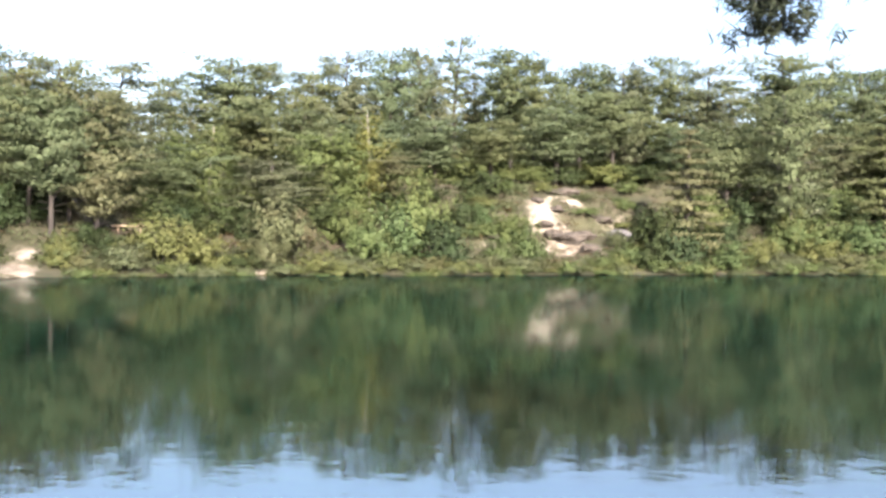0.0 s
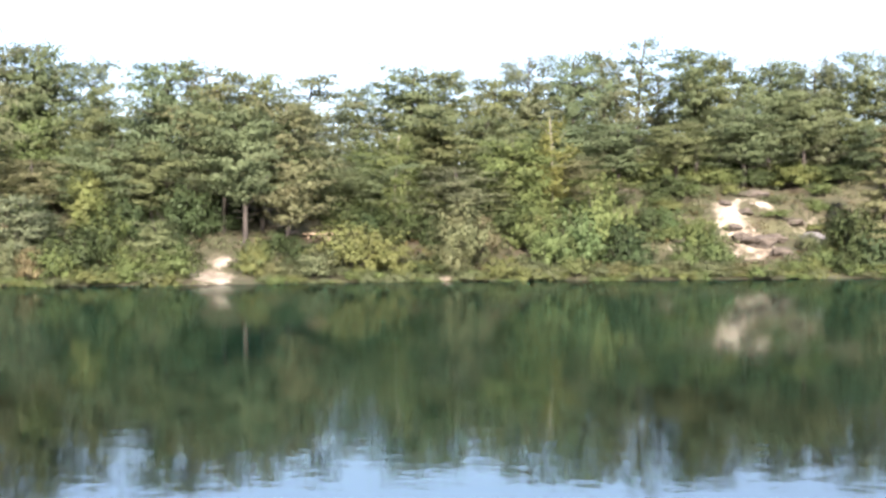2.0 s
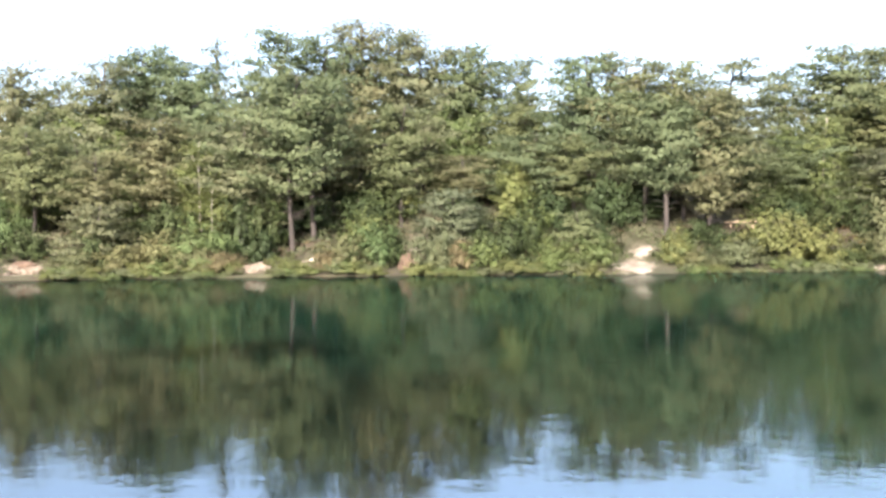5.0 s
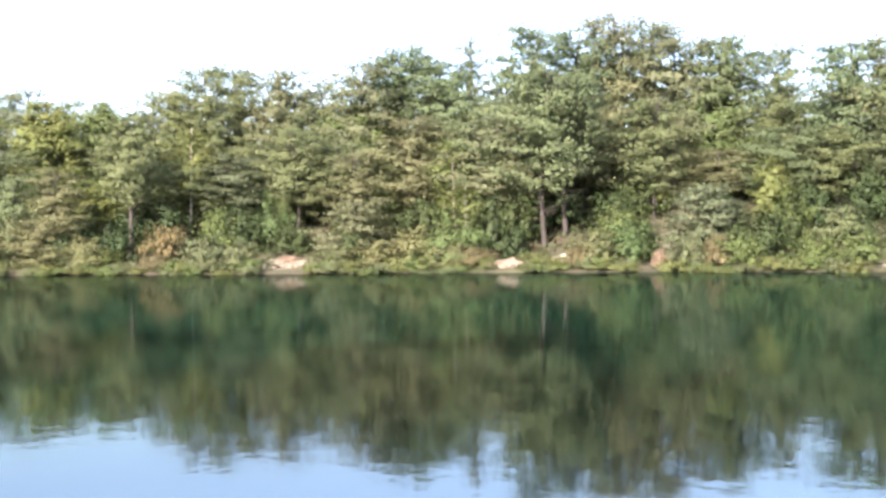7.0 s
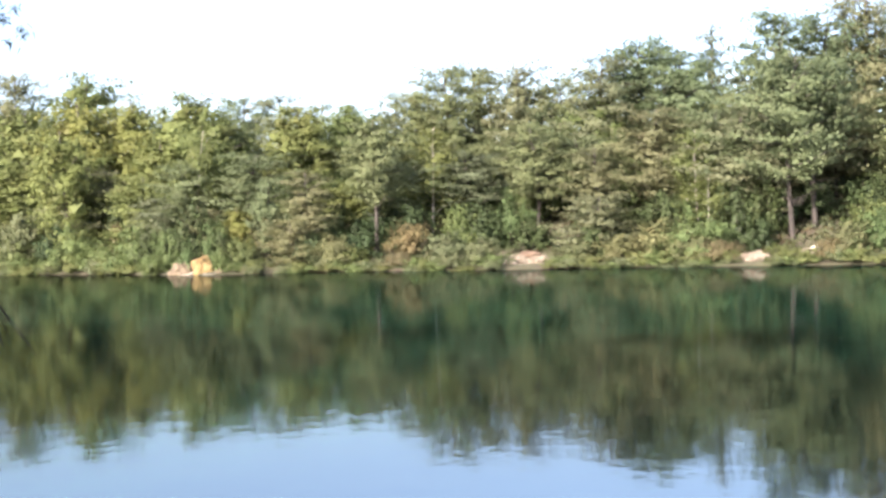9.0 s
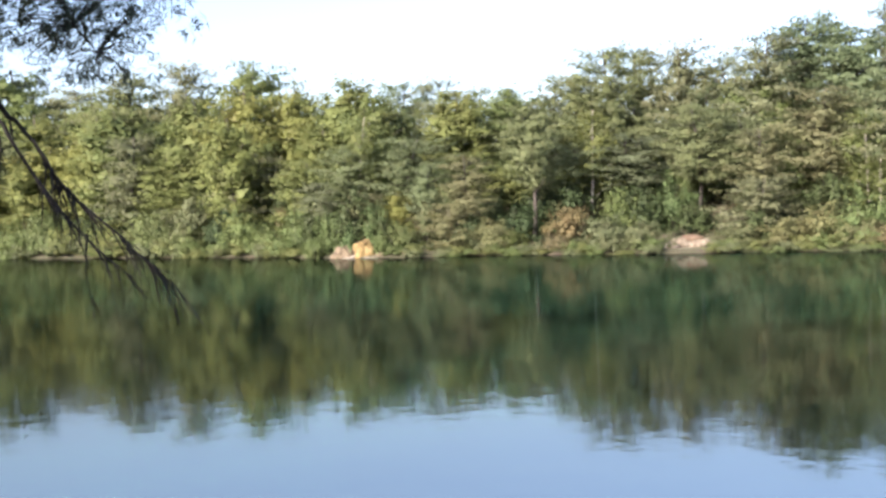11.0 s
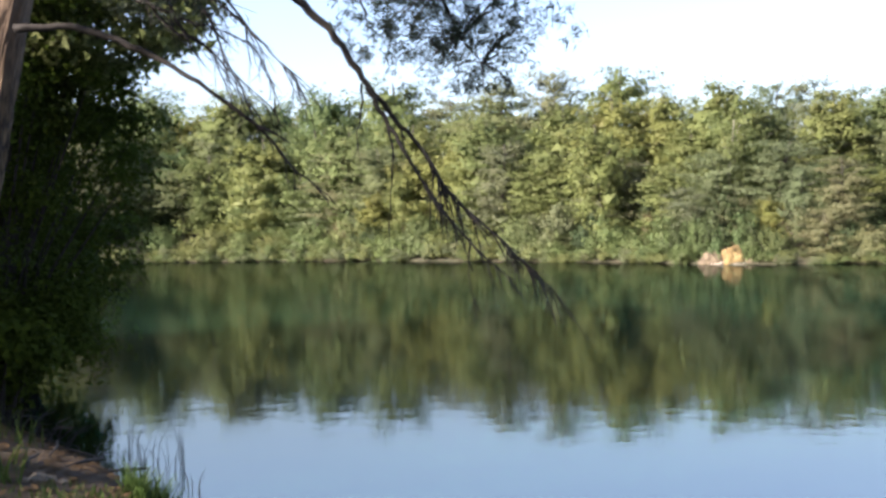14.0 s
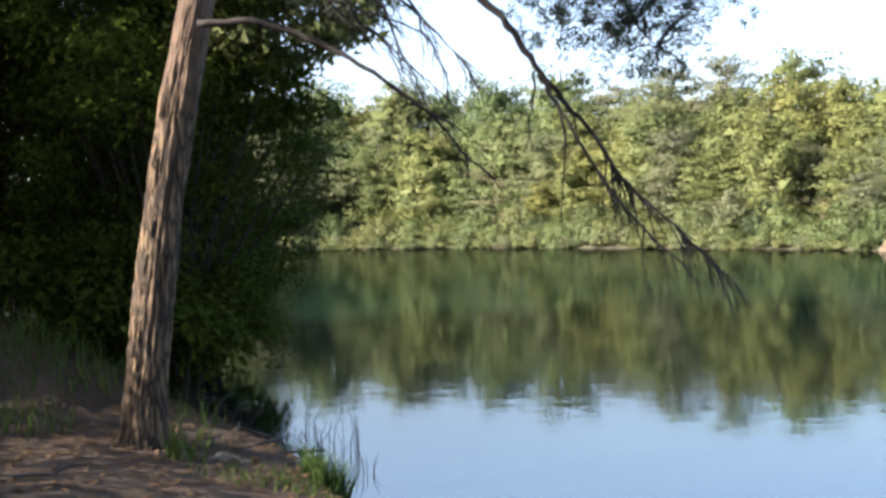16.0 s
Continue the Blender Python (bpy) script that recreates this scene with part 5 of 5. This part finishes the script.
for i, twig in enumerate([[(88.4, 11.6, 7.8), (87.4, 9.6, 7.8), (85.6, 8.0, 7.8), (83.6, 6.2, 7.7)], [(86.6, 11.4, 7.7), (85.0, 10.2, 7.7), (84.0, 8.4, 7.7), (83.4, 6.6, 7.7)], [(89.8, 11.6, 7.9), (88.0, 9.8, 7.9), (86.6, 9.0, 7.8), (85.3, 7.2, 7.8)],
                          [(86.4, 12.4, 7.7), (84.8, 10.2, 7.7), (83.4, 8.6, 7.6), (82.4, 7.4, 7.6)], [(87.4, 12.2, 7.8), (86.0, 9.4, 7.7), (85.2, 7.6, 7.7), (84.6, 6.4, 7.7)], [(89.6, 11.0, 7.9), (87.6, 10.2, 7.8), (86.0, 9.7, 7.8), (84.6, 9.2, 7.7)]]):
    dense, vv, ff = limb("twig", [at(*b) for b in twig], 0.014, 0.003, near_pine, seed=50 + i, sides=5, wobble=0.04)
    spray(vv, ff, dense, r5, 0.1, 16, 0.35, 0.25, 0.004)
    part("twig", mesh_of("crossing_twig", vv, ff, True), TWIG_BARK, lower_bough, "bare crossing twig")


def needle_bough(name, centres, seed, parent, label, per=210, size=0.06, loose=1.0):
    """Tufts of needles hanging against the sky, with the twigs that carry them."""
    rng_ = np.random.default_rng(seed)
    clumps = []
    for c in centres:
        for _ in range(7):
            o = rng_.normal(size=3) * np.array([0.13, 0.13, 0.075]) * loose
            clumps.append((c.x + o[0], c.y + o[1], c.z + o[2], 0.065, 0.055, per / 7))
    return part(name, leaf_mesh("near_needles", rng_, clumps, size, aspect=0.14, fill=0.95), SHADED_NEEDLES, parent, label)


tuft_at = []
rt = random.Random(21)
for _ in range(92):
    az, el = rt.uniform(71.6, 79.0), rt.uniform(6.4, 12.5)
    if el < 6.4 + (az - 72.2) * 0.16 + rt.uniform(0, 0.9):
        continue
    tuft_at.append(at(az, el, rt.uniform(7.4, 8.4)))
tuft_at += [at(rt.uniform(85.0, 89.5), rt.uniform(9.9, 12.6), rt.uniform(7.6, 8.2)) for _ in range(14)]
needle_bough("needles", tuft_at, 71, near_pine, "needle tufts coloured dark as silhouettes against the sky", 130, 0.055, 1.35)
vv, ff = [], []
stem = [at(80.5, 22, 8.2), at(77.5, 15.5, 8.0), at(75.6, 11.4, 7.9), at(74.6, 9.2, 7.9), at(73.6, 8.0, 7.9)]
tube(vv, ff, [at(91.0, 30, 8.4)] + stem, [0.04, 0.03, 0.022, 0.014, 0.009, 0.004], 6)
for c in tuft_at:
    if math.hypot(c.x - stem[1].x, c.y - stem[1].y) > 1.4:
        continue
    near_ = min(stem, key=lambda s: (s - c).length)
    tube(vv, ff, [near_, near_.lerp(c, 0.5) + Vector((0, 0, 0.03)), c], [0.007, 0.005, 0.003], 4)
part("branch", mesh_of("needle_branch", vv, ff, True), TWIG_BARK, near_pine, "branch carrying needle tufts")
# the crown above
crown_rng = np.random.default_rng(77)
crown = []
for i in range(40):
    s = (i + crown_rng.random()) / 40
    c = trunk_axis(5.6 + 5.2 * s)
    ang, reach = 2.4 * i, 3.0 * math.sin(math.pi * (0.15 + 0.8 * s)) * crown_rng.uniform(0.3, 1.0)
    crown.append((c.x + math.cos(ang) * reach, c.y + math.sin(ang) * reach, c.z, 0.7, 0.4, 110))
part("crown", leaf_mesh("near_crown", crown_rng, crown, 0.26), NEEDLES, near_pine)

# a second pine on the near bank; only one bough of it reaches into view
other = thing("pine_tree", "shoreside pine with a bough reaching over the water", "tree")
o_foot = polar(-88, 4.6)
oz = float(height_at(o_foot.x, o_foot.y))
v, f = [], []
tube(v, f, [(o_foot.x, o_foot.y, oz - 0.5), (o_foot.x, o_foot.y, oz + 2), (o_foot.x - 0.1, o_foot.y + 0.1, oz + 6), (o_foot.x, o_foot.y, oz + 10)], [0.2, 0.17, 0.12, 0.03], 12)
part("trunk", mesh_of("other_trunk", v, f, True), PINE_BARK, other)
vv, ff = [], []
tips = [at(rt.uniform(-17.4, -13.9), rt.uniform(10.1, 12.5), rt.uniform(4.8, 5.6), 0.0) for _ in range(13)] + [at(-14.6, 9.3, 5.0, 0.0), at(-14.9, 9.7, 5.0, 0.0), at(-14.0, 9.9, 5.0, 0.0), at(-15.6, 9.7, 5.0, 0.0)]
stem = [Vector((o_foot.x, o_foot.y, oz + 4.6)), at(-50, 24, 4.8), at(-30, 17, 5.0), at(-20, 12.4, 5.1), at(-15.4, 10.6, 5.1, 0.0)]
tube(vv, ff, stem, [0.05, 0.04, 0.028, 0.016, 0.006], 6)
for c in tips:
    near_ = min(stem[2:], key=lambda s: (s - c).length)
    tube(vv, ff, [near_, near_.lerp(c, 0.5) + Vector((0, 0, 0.03)), c], [0.007, 0.005, 0.003], 4)
part("branch", mesh_of("other_branch", vv, ff, True), TWIG_BARK, other)
needle_bough("needles", tips, 72, other, "needle tufts coloured dark as silhouettes against the sky", 200, 0.055, 0.6)
crown = []
for i in range(30):
    s = (i + crown_rng.random()) / 30
    ang, reach = 2.4 * i, 2.4 * math.sin(math.pi * (0.15 + 0.8 * s)) * crown_rng.uniform(0.3, 1.0)
    crown.append((o_foot.x + 0.6 + math.cos(ang) * reach, o_foot.y - 1.0 + math.sin(ang) * reach, oz + 6.2 + 4.2 * s, 0.7, 0.4, 110))
part("crown", leaf_mesh("other_crown", crown_rng, crown, 0.26), NEEDLES, other)


def laurel(seed, az, dist, height, spread, label, n=60, size=0.06, per=1000):
    rng_ = np.random.default_rng(seed)
    root = thing("laurel_bush", label, "bush", "bushes on the near bank")
    p = polar(az, dist)
    root.matrix_basis = pose(p.x, p.y, float(height_at(p.x, p.y)))
    v, f, clumps = [], [], []
    for i in range(n):
        ang, q = 2.4 * i, math.sqrt((i + 0.5) / n)
        z = height * (0.1 + 0.85 * rng_.random())
        prof = math.sqrt(max(0.05, 1 - ((z / height - 0.62) / 0.66) ** 2))
        x, y = math.cos(ang) * spread * q * prof, math.sin(ang) * spread * q * prof
        r = rng_.uniform(0.32, 0.6)
        clumps.append((x, y, z, r, r * 0.8, per * r))
        if i % 2 == 0:
            tube(v, f, [(0.1 * x, 0.1 * y, -0.3), (0.4 * x, 0.4 * y, z * 0.5), (x, y, z)], [0.028, 0.018, 0.006], 4)
    part("woody_base", mesh_of("laurel_wood", v, f), TWIG_BARK, root)
    part("leaves", leaf_mesh("laurel_leaves", rng_, clumps, size, aspect=0.55, fill=0.75), LAUREL_LEAVES, root)
    return root


laurel(81, 96.0, 13.2, 4.7, 1.5, "tall dark green laurel overhanging the water", 110, 0.052, 1250)
laurel(82, 100.2, 14.6, 5.2, 1.6, "tall dark laurel in deep shade", 80)
laurel(83, 104.8, 15.2, 5.6, 1.9, "tall dark laurel in deep shade", 70)
laurel(85, 98.5, 15.5, 7.5, 2.2, "tall dark laurel behind the others", 80, 0.09, 520)
laurel(86, 105.5, 15.0, 8.5, 2.6, "tall dark laurel behind the others", 80, 0.09, 520)
laurel(87, 95.0, 19.0, 6.5, 1.9, "tall dark laurel behind the others", 60, 0.09, 520)


for i, (az, dist, h, w) in enumerate([(95.6, 12.0, 0.8, 0.45), (95.9, 14.8, 1.0, 0.6), (96.6, 12.4, 0.9, 0.5), (96.0, 16.5, 1.3, 0.7), (99.6, 12.2, 0.7, 0.4), (102.9, 13.0, 0.8, 0.6)]):
    laurel(100 + i, az, dist, h, w, "low dark undergrowth on the near bank", 10, 0.08, 420)
# leafy spray of a broadleaf tree reaching out above the laurel
spray_rng = np.random.default_rng(91)
overhang = thing("broadleaf_tree", "leafy twigs of a broadleaf tree above the laurel", "tree")
c0 = polar(99, 16.5)
zz = float(height_at(c0.x, c0.y))
v, f = [], []
tube(v, f, [(c0.x, c0.y, zz - 0.4), (c0.x, c0.y, zz + 3), (c0.x + 0.2, c0.y + 0.3, zz + 7)], [0.13, 0.1, 0.04], 8)
leafy = []
for i in range(120):
    p = at(spray_rng.uniform(86.6, 96), spray_rng.uniform(6.0, 14), spray_rng.uniform(11.5, 14))
    low = 6.5 + max(0, 92.5 - math.degrees(math.atan2(-p.x, p.y))) * 0.42
    if math.degrees(math.atan2(p.z - EYE_H, math.hypot(p.x, p.y))) < low:
        continue
    leafy.append((p.x, p.y, p.z, spray_rng.uniform(0.22, 0.36), 0.2, 95))
    if i % 3 == 0:
        tube(v, f, [(c0.x + 0.1, c0.y + 0.15, zz + 3 + 0.05 * i), (0.5 * (p.x + c0.x), 0.5 * (p.y + c0.y), 0.5 * (p.z + zz + 3.6)), p], [0.035, 0.02, 0.005], 5)
part("trunk", mesh_of("overhang_trunk", v, f, True), TWIG_BARK, overhang)
part("leaves", leaf_mesh("overhang_leaves", spray_rng, leafy, 0.10, aspect=0.6, fill=0.9), OAK_LEAVES, overhang)


def grass(name, label, patches, seed, kind="", blade=0.3):
    rng_ = random.Random(seed)
    v, f = [], []
    for az, dist, spread, count, tall in patches:
        c = polar(az, dist)
        for _ in range(count):
            a, r = rng_.uniform(0, 6.283), spread * math.sqrt(rng_.random())
            x, y = c.x + math.cos(a) * r, c.y + math.sin(a) * r
            z = float(GZ(x, y))
            if z < 0:
                continue
            h = tall * rng_.uniform(0.5, 1.15)
            lean_ = Vector((rng_.uniform(-0.4, 0.4), rng_.uniform(-0.4, 0.4), 1)) * h
            w = Vector((rng_.uniform(-1, 1), rng_.uniform(-1, 1), 0)).normalized() * 0.007
            b = Vector((x, y, z - 0.02))
            i = len(v)
            v += [b - w, b + w, b + lean_ * 0.6 + w * 0.7, b + lean_ * 0.6 - w * 0.7, b + lean_ + Vector((lean_.x, lean_.y, 0)) * 0.4]
            f += [(i, i + 1, i + 2, i + 3), (i + 3, i + 2, i + 4)]
    return tagged(part(name, mesh_of(name, v, f), GRASS_BLADES), label, "grass", kind=kind)


def GZ(x, y):
    return height_at(np.float64(x), np.float64(y))


grass("grass_tuft", "bright green grass tuft at the water's edge", [(89.3, 9.0, 0.17, 360, 0.27)], 3)
grass("grass_tuft", "green grass tuft at the foot of the pine", [(95.6, 8.7, 0.13, 60, 0.24)], 4)
grass("grass", "sparse grass on the shaded bank", [(100.6, 11.2, 0.7, 170, 0.34), (103.4, 12.0, 0.9, 170, 0.36), (106, 10.6, 0.7, 60, 0.25), (102.2, 9.6, 0.35, 45, 0.3), (95.7, 9.4, 0.3, 36, 0.26), (95.4, 10.6, 0.3, 36, 0.3), (91, 8.4, 0.5, 140, 0.09), (90.6, 8.2, 0.35, 90, 0.10), (93.6, 8.2, 0.3, 60, 0.08)], 5, "stuff")

# litter on the near ground
for i, (az, dist, s) in enumerate([(94.0, 8.9, 0.09), (93.5, 8.95, 0.07), (93.0, 8.9, 0.05), (94.5, 8.8, 0.05)]):
    p = polar(az, dist)
    ob = tagged(part("stone", lump(40.0 + i, s, s * 0.7, s * 0.4, 1), PALE_CLAY), "small pale stone on the bare earth", "stone", "stones by the pine")
    ob.matrix_basis = pose(p.x, p.y, float(height_at(p.x, p.y)) + s * 0.1, 0, 0, i * 50)
for i, (az, dist, l) in enumerate([(102.3, 7.6, 0.35), (100.5, 7.9, 0.25), (94.2, 9.6, 0.5), (92.6, 10.8, 0.7), (91.4, 11.4, 0.6), (91.0, 10.2, 0.6), (92.2, 9.8, 0.5), (93.4, 10.4, 0.8), (90.4, 10.9, 0.5), (90.0, 11.6, 0.6)]):
    p = polar(az, dist)
    z = float(height_at(p.x, p.y)) + 0.02
    if z < 0.05:
        continue
    v, f = [], []
    tube(v, f, [(-l / 2, 0, 0), (0, 0.03, 0.02), (l / 2, 0, 0.01)], [0.012, 0.014, 0.006], 6)
    ob = tagged(part("fallen_stick", mesh_of("stick", v, f, True), FAR_BARK), "short fallen stick on the ground", "stick", "sticks on the near bank")
    ob.matrix_basis = pose(p.x, p.y, z, 0, 0, 100 + 37 * i)
# needles, dead leaves and bits of twig strewn over the bank
lr = random.Random(17)
v, f = [], []
for _ in range(5200):
    p = polar(lr.uniform(88.5, 107), 5.5 + 8.5 * math.sqrt(lr.random()))
    z = float(GZ(p.x, p.y))
    if z < 0.03:
        continue
    a, l, w = lr.uniform(0, 6.283), lr.uniform(0.02, 0.075), lr.uniform(0.006, 0.022)
    u, t_ = Vector((math.cos(a), math.sin(a), lr.uniform(-0.25, 0.25))) * l, Vector((-math.sin(a), math.cos(a), lr.uniform(-0.3, 0.3))) * w
    c = Vector((p.x, p.y, z + lr.uniform(0.006, 0.02)))
    i = len(v)
    v += [c - u, c + t_, c + u, c - t_]
    f.append((i, i + 1, i + 2, i + 3))
tagged(part("leaf_litter", mesh_of("leaf_litter", v, f), LITTER), "brown pine needles and dead leaves strewn over the bank", "leaf litter", kind="stuff")
# bare twigs standing in the shallows
for i, (az, dist, h) in enumerate([(89.3, 11.6, 0.45), (88.4, 11.0, 0.4), (87.8, 11.2, 0.5), (90.2, 12.4, 0.5), (88.9, 10.4, 0.35), (87.4, 10.2, 0.3), (89.9, 11.2, 0.4)]):
    p = polar(az, dist)
    rr = random.Random(90 + i)
    clump = thing("twig_clump", "bare twigs standing in the shallow water", "twigs", "twigs in the shallows")
    clump.matrix_basis = pose(p.x, p.y, 0, 0, 0, 60 * i)
    for _ in range(5):
        v, f = [], []
        tip = Vector((rr.uniform(-0.22, 0.22), rr.uniform(-0.22, 0.22), h * rr.uniform(0.4, 0.8)))
        tube(v, f, [(0, 0, -0.7), tip * 0.5, tip], [0.005, 0.0035, 0.0015], 4)
        part("twig", mesh_of("water_twig", v, f), TWIG_BARK, clump)
# dead brushwood tangled along the edge under the laurel
rr = random.Random(33)
v, f = [], []
for az, dist, spread, tall, count in [(91.8, 12.6, 0.6, 0.30, 80), (90.6, 12.0, 0.5, 0.18, 50), (92.6, 14.2, 0.8, 0.5, 90), (93.0, 11.6, 0.5, 0.28, 60)]:
    c = polar(az, dist)
    for _ in range(count):
        b = c + Vector((rr.uniform(-spread, spread), rr.uniform(-spread, spread), 0))
        b.z = float(GZ(b.x, b.y)) - 0.03
        if b.z < -0.06:
            continue
        e = b + Vector((rr.uniform(-0.35, 0.35), rr.uniform(-0.35, 0.35), tall * rr.uniform(0.2, 1.0)))
        tube(v, f, [b, b.lerp(e, 0.5) + Vector((0, 0, 0.08)), e], [0.010, 0.008, 0.003], 4)
tagged(part("brushwood", mesh_of("brushwood", v, f), TWIG_BARK), "dead brown brushwood tangled at the water's edge", "brushwood", kind="stuff")

# unseen pines added behind the camera to throw shade on the near bank
for i, (az, dist, h, w, k) in enumerate([(135, 7.1, 12, 2.2, 0), (128, 16.5, 15.5, 3.4, 1), (122, 19, 12, 3.4, 4), (112, 24, 12, 3.2, 3), (129, 4.7, 11.5, 2.7, 2), (119, 21, 12, 3.2, 5), (168, 7, 11, 2.6, 2), (125, 14.9, 12.5, 1.8, 1), (128, 11.9, 5.2, 1.7, 5), (116, 15.5, 9, 2.6, 4), (137, 17.5, 13.5, 2.4, 4), (121, 12.5, 6.0, 1.6, 3), (141, 8.8, 3.5, 1.8, 3), (150, 9.0, 4.4, 1.8, 5), (133, 10.0, 3.2, 1.7, 3), (137, 20, 15, 3.6, 1), (129, 23, 15, 3.6, 4)]):
    p = polar(az, dist)
    plant(pines[k], p.x, p.y, h, w * 1.16, 10.0, PINE_W[k], i * 1.1, "unseen tall pine added to shade the near bank" if h > 7 else "unseen young pine added to shade the near bank")
laurel(91, 100, 19.5, 9.5, 3.0, "tall dark evergreen behind the laurels", 100, 0.13, 450)
laurel(92, 106.5, 19, 10.0, 3.2, "tall dark evergreen behind the laurels", 100, 0.13, 450)
laurel(93, 95.6, 25, 8.5, 2.6, "tall dark evergreen further along the bank", 80, 0.14, 520)
